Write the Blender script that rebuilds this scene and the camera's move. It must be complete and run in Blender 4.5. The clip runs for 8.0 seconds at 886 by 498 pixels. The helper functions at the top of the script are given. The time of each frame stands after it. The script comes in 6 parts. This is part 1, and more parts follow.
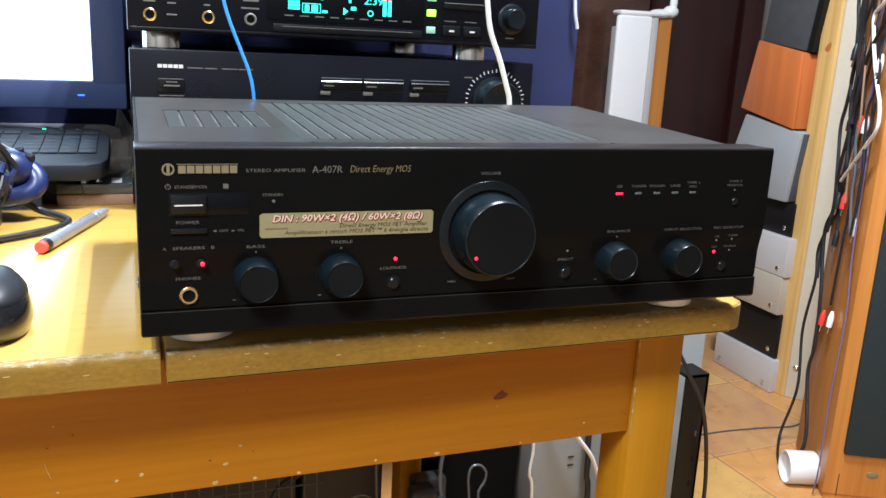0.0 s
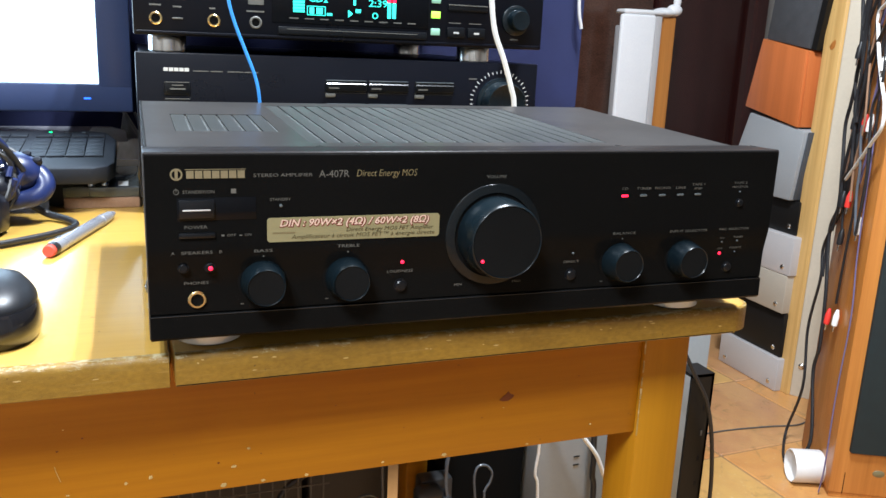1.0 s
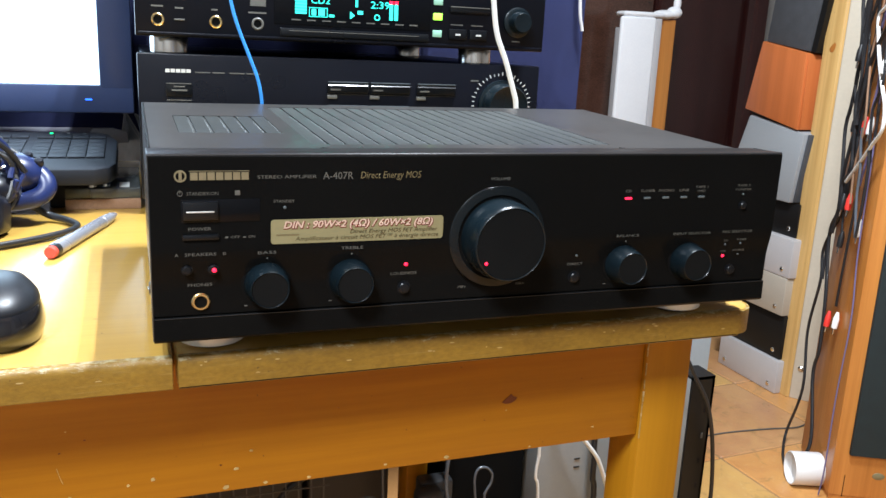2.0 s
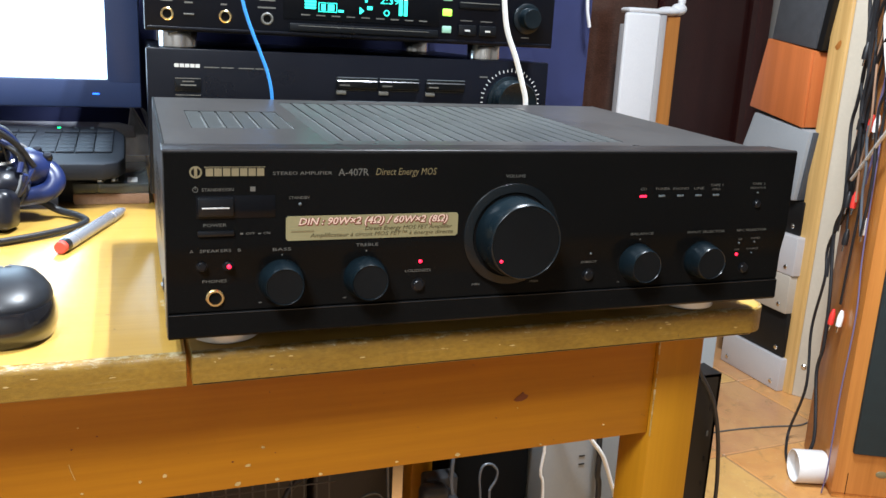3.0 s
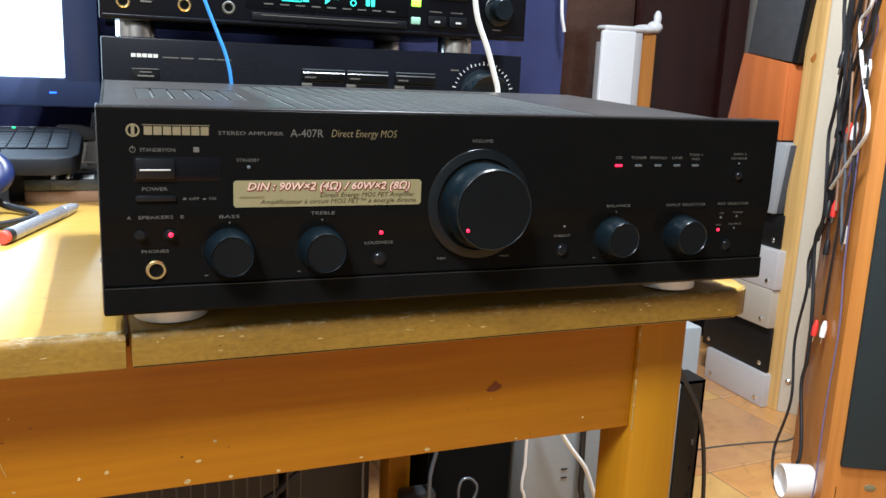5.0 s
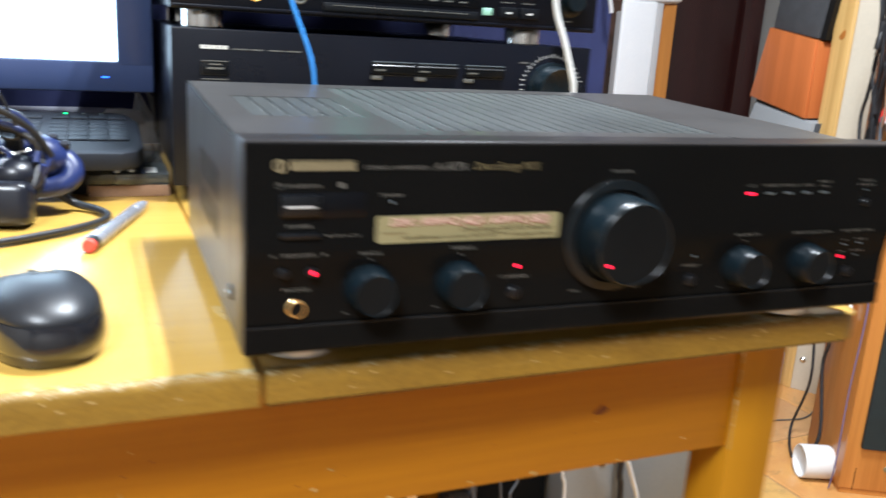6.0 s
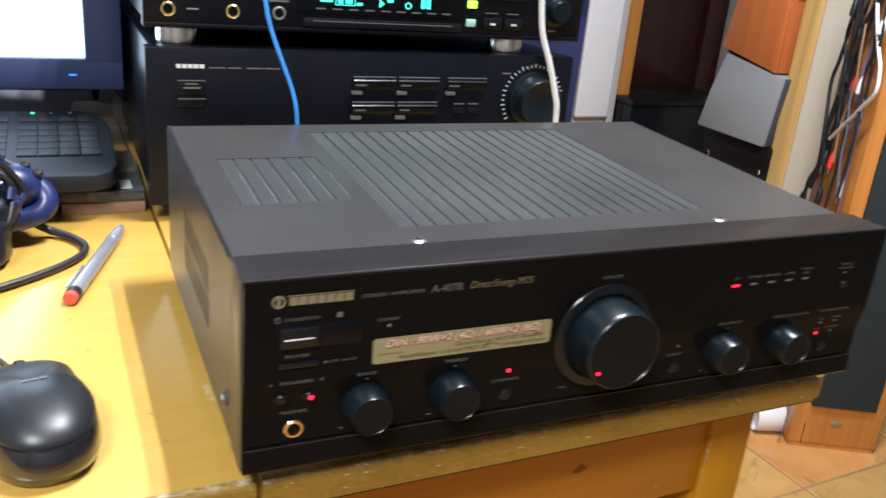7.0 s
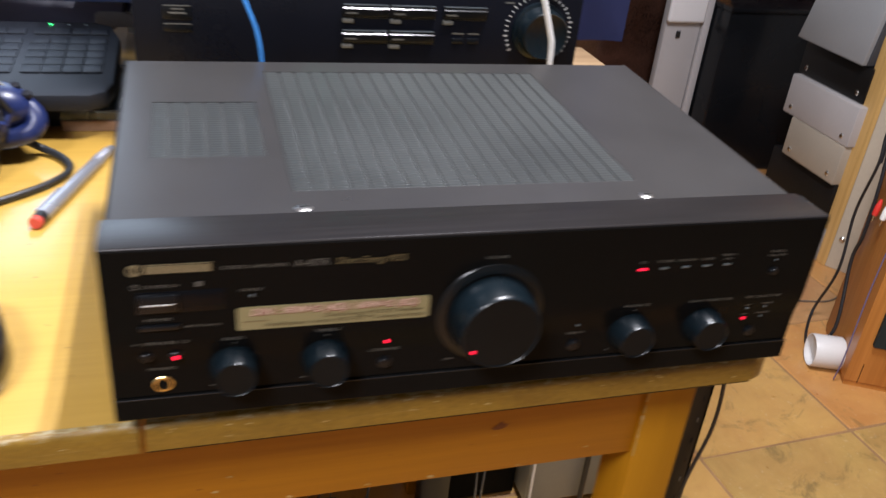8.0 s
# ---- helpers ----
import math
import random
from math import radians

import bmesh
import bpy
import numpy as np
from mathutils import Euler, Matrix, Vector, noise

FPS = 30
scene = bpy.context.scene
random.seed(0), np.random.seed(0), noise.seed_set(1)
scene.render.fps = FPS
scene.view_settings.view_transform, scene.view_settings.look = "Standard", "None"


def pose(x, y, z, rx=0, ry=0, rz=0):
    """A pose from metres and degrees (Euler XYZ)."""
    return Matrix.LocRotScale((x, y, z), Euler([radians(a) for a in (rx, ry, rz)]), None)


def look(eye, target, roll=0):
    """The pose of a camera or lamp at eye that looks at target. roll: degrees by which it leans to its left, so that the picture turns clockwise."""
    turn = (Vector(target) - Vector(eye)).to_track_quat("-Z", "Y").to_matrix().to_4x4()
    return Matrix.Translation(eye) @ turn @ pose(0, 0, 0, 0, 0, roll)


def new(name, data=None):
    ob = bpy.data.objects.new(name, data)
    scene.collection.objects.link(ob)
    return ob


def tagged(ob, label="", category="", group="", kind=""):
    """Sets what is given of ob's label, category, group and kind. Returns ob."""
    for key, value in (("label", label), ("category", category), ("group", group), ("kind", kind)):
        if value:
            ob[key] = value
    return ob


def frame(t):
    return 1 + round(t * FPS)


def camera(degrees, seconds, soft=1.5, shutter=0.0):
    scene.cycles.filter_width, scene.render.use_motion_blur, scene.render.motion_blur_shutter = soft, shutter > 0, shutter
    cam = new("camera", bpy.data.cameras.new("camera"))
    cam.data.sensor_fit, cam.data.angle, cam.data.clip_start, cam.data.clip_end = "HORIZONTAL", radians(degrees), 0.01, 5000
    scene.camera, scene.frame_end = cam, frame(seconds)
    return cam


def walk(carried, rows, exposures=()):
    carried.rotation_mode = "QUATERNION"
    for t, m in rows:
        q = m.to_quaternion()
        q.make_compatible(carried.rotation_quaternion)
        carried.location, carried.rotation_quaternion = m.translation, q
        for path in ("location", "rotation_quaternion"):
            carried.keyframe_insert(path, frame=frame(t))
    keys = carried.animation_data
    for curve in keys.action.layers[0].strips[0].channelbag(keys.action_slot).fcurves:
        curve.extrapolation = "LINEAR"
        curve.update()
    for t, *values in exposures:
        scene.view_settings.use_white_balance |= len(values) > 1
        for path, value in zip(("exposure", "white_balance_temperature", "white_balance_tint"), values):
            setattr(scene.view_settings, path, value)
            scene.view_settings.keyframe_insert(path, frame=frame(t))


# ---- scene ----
cam = camera(55.1, 8.0, 1.5, 0.65)
PATH = [
    (0, (-0.001, -0.476, 0.934), (0.679, 1.342, 0.454), 2.8),
    (0.5, (-0.001, -0.477, 0.937), (0.673, 1.343, 0.455), 2.6),
    (1, (-0.003, -0.477, 0.937), (0.668, 1.344, 0.454), 2.5),
    (1.5, (-0.003, -0.477, 0.937), (0.67, 1.344, 0.459), 2.5),
    (3, (-0.013, -0.47, 0.937), (0.66, 1.349, 0.448), 2.9),
    (3.5, (-0.005, -0.473, 0.936), (0.669, 1.344, 0.442), 2.9),
    (4, (0.013, -0.463, 0.932), (0.696, 1.361, 0.476), 2.6),
    (4.5, (0.017, -0.45, 0.901), (0.712, 1.378, 0.483), 2.5),
    (4.7, (0.013, -0.45, 0.895), (0.715, 1.377, 0.48), 2.4),
    (5.8, (-0.029, -0.425, 0.914), (0.71, 1.372, 0.438), 3.3),
    (6, (-0.0601, -0.3949, 0.9280), (0.6748, 1.3933, 0.4160), 3.53),
    (6.5, (-0.1107, -0.3481, 0.9711), (0.6415, 1.3938, 0.3385), 4.42),
    (7, (-0.0713, -0.3578, 1.0296), (0.7340, 1.3307, 0.3221), 5.30),
    (7.5, (-0.0478, -0.3905, 1.0523), (0.6812, 1.2794, 0.2276), 6.16),
    (7.7, (-0.019, -0.391, 1.065), (0.608, 1.287, 0.177), 6.2),
    (8, (0.0499, -0.3793, 1.0828), (0.5944, 1.2840, 0.1149), 6.00),
]
walk(cam, [(t, look(eye, target, roll)) for t, eye, target, roll in PATH], [(0, 0.08, 6300, 8), (5.0, 0.12, 6300, 8), (6.0, 0.22, 6350, 8), (6.5, 0.06, 6400, 9), (7.0, -0.24, 6600, 12), (7.5, -0.33, 6600, 12), (8.0, -0.57, 6750, 17)])

# ---- light ----
def area(name, m, sx, sy, watts, colour):
    lamp = bpy.data.lights.new(name, "AREA")
    lamp.shape, lamp.size, lamp.size_y, lamp.energy, lamp.color = "RECTANGLE", sx, sy, watts, colour
    ob = new(name, lamp)
    ob.matrix_basis = m
    return ob


# place, watts of each tube, half the spacing of its two tubes, tube width and length
LAMPS = (Vector((0.50, 0.20, 2.42)), 45, 0.06, 0.03, 0.42), (Vector((-0.80, -1.10, 2.42)), 49, 0.15, 0.10, 0.62)
for at, watts, half, wide, long in LAMPS:
    for dx in (-half, half):
        area("tube_light", look(at + Vector((dx, 0, -0.03)), at + Vector((dx, 0, -1))), wide, long, watts, (0.925, 0.99, 1.07))

world = bpy.data.worlds.new("room_air")
scene.world = world
world.use_nodes = True
world.node_tree.nodes["Background"].inputs[0].default_value = (0.5, 0.55, 0.65, 1)
world.node_tree.nodes["Background"].inputs[1].default_value = 0.02


# ---- materials ----
def nodes_of(name):
    m = bpy.data.materials.new(name)
    m.use_nodes = True
    return m, m.node_tree, m.node_tree.nodes["Principled BSDF"]


def noise_node(nt, scale, detail=4, stretch=(1, 1, 1), rough=0.55):
    co = nt.nodes.new("ShaderNodeTexCoord")
    mp = nt.nodes.new("ShaderNodeMapping")
    mp.inputs["Scale"].default_value = stretch
    tx = nt.nodes.new("ShaderNodeTexNoise")
    tx.inputs["Scale"].default_value, tx.inputs["Detail"].default_value, tx.inputs["Roughness"].default_value = scale, detail, rough
    nt.links.new(co.outputs["Object"], mp.inputs["Vector"])
    nt.links.new(mp.outputs["Vector"], tx.inputs["Vector"])
    return tx


def ramp(nt, source, stops):
    r = nt.nodes.new("ShaderNodeValToRGB")
    while len(r.color_ramp.elements) < len(stops):
        r.color_ramp.elements.new(0.5)
    for e, (p, c) in zip(r.color_ramp.elements, stops):
        e.position, e.color = p, (*c, 1)
    nt.links.new(source, r.inputs["Fac"])
    return r


def mixed(nt, fac, a, b, mode="MIX"):
    n = nt.nodes.new("ShaderNodeMix")
    n.data_type, n.blend_type = "RGBA", mode
    if isinstance(fac, float):
        n.inputs["Factor"].default_value = fac
    else:
        nt.links.new(fac, n.inputs["Factor"])
    for key, v in ((6, a), (7, b)):
        if isinstance(v, tuple):
            n.inputs[key].default_value = (*v, 1)
        else:
            nt.links.new(v, n.inputs[key])
    return n.outputs[2]


def bumped(nt, bsdf, height, strength, distance=0.001):
    b = nt.nodes.new("ShaderNodeBump")
    b.inputs["Strength"].default_value, b.inputs["Distance"].default_value = strength, distance
    nt.links.new(height, b.inputs["Height"])
    nt.links.new(b.outputs["Normal"], bsdf.inputs["Normal"])


def shades(c, d):
    return tuple(max(0.0, v * (1 - d)) for v in c), tuple(min(1.0, v * (1 + d)) for v in c)


def plain(name, colour, rough=0.5, metal=0.0, spread=0.15, scale=60.0, bump=0.1, coat=0.0, stretch=(1, 1, 1), dust=0.0, spec=0.5):
    """Painted, plastic or metal surface: two sizes of mottling, fine relief, uneven gloss."""
    m, nt, p = nodes_of(name)
    big, fine = noise_node(nt, scale * 0.12, 3, stretch), noise_node(nt, scale * 6, 3, stretch)
    a, b = shades(colour, spread)
    col = mixed(nt, 0.35, ramp(nt, big.outputs["Fac"], ((0.3, a), (0.7, b))).outputs["Color"], ramp(nt, fine.outputs["Fac"], ((0.3, a), (0.7, b))).outputs["Color"])
    if dust:
        specks = noise_node(nt, 900, 2)
        col = mixed(nt, ramp(nt, specks.outputs["Fac"], ((0.70, (0, 0, 0)), (0.80, (dust, dust, dust)))).outputs["Color"], col, (0.45, 0.44, 0.42))
    nt.links.new(col, p.inputs["Base Color"])
    g = nt.nodes.new("ShaderNodeMapRange")
    g.inputs["To Min"].default_value, g.inputs["To Max"].default_value = max(0.02, rough - 0.07), rough + 0.09
    nt.links.new(big.outputs["Fac"], g.inputs["Value"])
    nt.links.new(g.outputs["Result"], p.inputs["Roughness"])
    p.inputs["Metallic"].default_value, p.inputs["Specular IOR Level"].default_value = metal, spec
    p.inputs["Coat Weight"].default_value, p.inputs["Coat Roughness"].default_value = coat, 0.12
    if bump:
        bumped(nt, p, fine.outputs["Fac"], bump, 0.0006)
    return m


def wood(name, dark, light, along="x", rough=0.35, coat=0.3, grain=26.0, wear=0.0, knots=0.0, vary=0.0, wear_from=0.6, spec=0.5, lines_share=0.5, coat_rough=0.14):
    """Varnished timber with long grain, broad tonal drift, pale scuffs."""
    m, nt, p = nodes_of(name)
    st = {"x": (0.12, 1, 1), "y": (1, 0.12, 1), "z": (1, 1, 0.10)}[along]
    broad, lines = noise_node(nt, grain * 0.25, 3, st), noise_node(nt, grain * 5, 5, tuple(0.25 * v if v < 1 else v for v in st), 0.7)
    c1 = ramp(nt, broad.outputs["Fac"], ((0.28, dark), (0.72, light)))
    c2 = ramp(nt, lines.outputs["Fac"], ((0.35, tuple(0.72 * v for v in dark)), (0.65, light)))
    col = mixed(nt, lines_share, c1.outputs["Color"], c2.outputs["Color"])
    if wear:
        chips = noise_node(nt, 150, 5, (0.45, 1, 1.2), 0.7)
        col = mixed(nt, ramp(nt, chips.outputs["Fac"], ((wear_from, (0, 0, 0)), (wear_from + 0.06, (wear, wear, wear)))).outputs["Color"], col, (0.66, 0.58, 0.40))
        grime = noise_node(nt, 14, 3, (0.4, 1, 1))
        col = mixed(nt, ramp(nt, grime.outputs["Fac"], ((0.5, (0, 0, 0)), (0.75, (0.5, 0.5, 0.5)))).outputs["Color"], col, tuple(0.45 * v for v in dark))
    if knots:
        spots = noise_node(nt, 130, 2)
        col = mixed(nt, ramp(nt, spots.outputs["Fac"], ((0.73, (0, 0, 0)), (0.76, (knots, knots, knots)))).outputs["Color"], col, (0.10, 0.05, 0.02))
    if vary:
        info = nt.nodes.new("ShaderNodeObjectInfo")
        col = mixed(nt, ramp(nt, info.outputs["Random"], ((0.0, (0, 0, 0)), (1.0, (vary, vary, vary)))).outputs["Color"], col, dark)
    nt.links.new(col, p.inputs["Base Color"])
    g = nt.nodes.new("ShaderNodeMapRange")
    g.inputs["To Min"].default_value, g.inputs["To Max"].default_value = rough - 0.08, rough + 0.14
    nt.links.new(broad.outputs["Fac"], g.inputs["Value"])
    nt.links.new(g.outputs["Result"], p.inputs["Roughness"])
    p.inputs["Coat Weight"].default_value, p.inputs["Coat Roughness"].default_value = coat, coat_rough
    p.inputs["Specular IOR Level"].default_value = spec
    bumped(nt, p, lines.outputs["Fac"], 0.12, 0.0006)
    return m


def glow(name, colour, strength):
    m, nt, p = nodes_of(name)
    p.inputs["Base Color"].default_value = (*colour, 1)
    p.inputs["Emission Color"].default_value, p.inputs["Emission Strength"].default_value = (*colour, 1), strength
    return m


def clear(name, colour, rough=0.08):
    m, nt, p = nodes_of(name)
    p.inputs["Base Color"].default_value, p.inputs["Roughness"].default_value = (*colour, 1), rough
    p.inputs["Transmission Weight"].default_value, p.inputs["IOR"].default_value = 0.95, 1.48
    return m


def film(name, colour, cover):
    """Thin hazy plastic: partly seen through, partly a pale sheen."""
    m, nt, p = nodes_of(name)
    haze = noise_node(nt, 22, 4, (1, 1, 0.5))
    p.inputs["Base Color"].default_value, p.inputs["Roughness"].default_value = (*colour, 1), 0.28
    nt.links.new(ramp(nt, haze.outputs["Fac"], ((0.3, (0.4 * cover,) * 3), (0.7, (min(1.0, 1.5 * cover),) * 3))).outputs["Color"], p.inputs["Alpha"])
    return m


def stone():
    """Cleft slate: each tile its own hue, with cloudy patches, rust and dark olive stains."""
    m, nt, p = nodes_of("stone_tile")
    info, co, shift = nt.nodes.new("ShaderNodeObjectInfo"), nt.nodes.new("ShaderNodeTexCoord"), nt.nodes.new("ShaderNodeVectorMath")
    shift.operation = "MULTIPLY_ADD"
    spread = nt.nodes.new("ShaderNodeCombineXYZ")
    for k in range(3):
        nt.links.new(info.outputs["Random"], spread.inputs[k])
    nt.links.new(spread.outputs["Vector"], shift.inputs[0])
    shift.inputs[1].default_value = (37.0, 53.0, 19.0)
    nt.links.new(co.outputs["Object"], shift.inputs[2])
    def cloud(scale, detail, rough, warp):
        tx = nt.nodes.new("ShaderNodeTexNoise")
        tx.inputs["Scale"].default_value, tx.inputs["Detail"].default_value, tx.inputs["Roughness"].default_value, tx.inputs["Distortion"].default_value = scale, detail, rough, warp
        nt.links.new(shift.outputs["Vector"], tx.inputs["Vector"])
        return tx.outputs["Fac"]
    big, mid, fine, stain = cloud(5, 5, 0.65, 1.2), cloud(17, 6, 0.7, 0.8), cloud(120, 4, 0.6, 0.2), cloud(8, 6, 0.7, 2.0)
    hue = ramp(nt, info.outputs["Random"], ((0.0, (0.50, 0.20, 0.065)), (0.25, (0.40, 0.185, 0.095)), (0.45, (0.52, 0.295, 0.085)), (0.62, (0.37, 0.235, 0.070)), (0.80, (0.54, 0.225, 0.060)), (1.0, (0.45, 0.265, 0.090))))
    hue.color_ramp.interpolation = "CONSTANT"
    c1 = ramp(nt, big, ((0.28, (0.36, 0.135, 0.05)), (0.48, (0.50, 0.27, 0.095)), (0.62, (0.60, 0.36, 0.115)), (0.78, (0.34, 0.225, 0.075))))
    c2 = ramp(nt, mid, ((0.33, (0.27, 0.15, 0.06)), (0.66, (0.64, 0.385, 0.135))))
    col = mixed(nt, 0.55, mixed(nt, 0.38, c1.outputs["Color"], c2.outputs["Color"]), hue.outputs["Color"])
    col = mixed(nt, ramp(nt, stain, ((0.56, (0, 0, 0)), (0.70, (0.72, 0.72, 0.72)))).outputs["Color"], col, (0.17, 0.115, 0.045))
    col = mixed(nt, ramp(nt, fine, ((0.62, (0, 0, 0)), (0.75, (0.35, 0.35, 0.35)))).outputs["Color"], col, (0.66, 0.52, 0.34))
    nt.links.new(col, p.inputs["Base Color"])
    nt.links.new(ramp(nt, mid, ((0.3, (0.26, 0.26, 0.26)), (0.7, (0.46, 0.46, 0.46)))).outputs["Color"], p.inputs["Roughness"])
    p.inputs["Coat Weight"].default_value = 0.12
    bumped(nt, p, mid, 0.35, 0.003)
    return m


def scuffed():
    """Dull olive varnish on the table's edge, rubbed to bare grey wood along the upper arris."""
    m, nt, p = nodes_of("worn_varnished_edge")
    broad, fine, hair = noise_node(nt, 18, 4, (0.4, 1, 1)), noise_node(nt, 420, 4, (0.5, 1, 1), 0.7), noise_node(nt, 700, 3, (0.04, 1, 1), 0.6)
    col = mixed(nt, 0.45, ramp(nt, broad.outputs["Fac"], ((0.3, (0.165, 0.088, 0.0080)), (0.7, (0.285, 0.160, 0.0165)))).outputs["Color"], ramp(nt, fine.outputs["Fac"], ((0.3, (0.120, 0.062, 0.0070)), (0.7, (0.30, 0.175, 0.0220)))).outputs["Color"])
    col = mixed(nt, ramp(nt, hair.outputs["Fac"], ((0.60, (0, 0, 0)), (0.70, (0.25, 0.25, 0.25)))).outputs["Color"], col, (0.36, 0.26, 0.09))
    co, sp, mr, add = nt.nodes.new("ShaderNodeTexCoord"), nt.nodes.new("ShaderNodeSeparateXYZ"), nt.nodes.new("ShaderNodeMapRange"), nt.nodes.new("ShaderNodeMath")
    nt.links.new(co.outputs["Object"], sp.inputs["Vector"])
    nt.links.new(sp.outputs["Z"], mr.inputs["Value"])
    mr.inputs["From Min"].default_value, mr.inputs["From Max"].default_value, mr.inputs["To Max"].default_value = 0.7450, 0.7502, 0.20
    chips = noise_node(nt, 330, 6, (0.35, 1, 1), 0.78)
    add.operation = "ADD"
    nt.links.new(chips.outputs["Fac"], add.inputs[0])
    nt.links.new(mr.outputs["Result"], add.inputs[1])
    col = mixed(nt, ramp(nt, add.outputs[0], ((0.67, (0, 0, 0)), (0.76, (0.75, 0.75, 0.75)))).outputs["Color"], col, (0.46, 0.41, 0.26))
    pits = noise_node(nt, 300, 2)
    col = mixed(nt, ramp(nt, pits.outputs["Fac"], ((0.72, (0, 0, 0)), (0.76, (0.7, 0.7, 0.7)))).outputs["Color"], col, (0.05, 0.028, 0.010))
    nt.links.new(col, p.inputs["Base Color"])
    p.inputs["Roughness"].default_value, p.inputs["Coat Weight"].default_value, p.inputs["Coat Roughness"].default_value = 0.42, 0.15, 0.2
    bumped(nt, p, add.outputs[0], 0.5, 0.0008)
    return m


def brushed(name, colour, rough):
    m, nt, p = nodes_of(name)
    hair = noise_node(nt, 500, 4, (0.02, 1, 1), 0.7)
    a, b = shades(colour, 0.22)
    nt.links.new(ramp(nt, hair.outputs["Fac"], ((0.3, a), (0.7, b))).outputs["Color"], p.inputs["Base Color"])
    p.inputs["Metallic"].default_value, p.inputs["Roughness"].default_value, p.inputs["Specular IOR Level"].default_value = 0.15, rough, 0.12
    bumped(nt, p, hair.outputs["Fac"], 0.06, 0.0003)
    return m


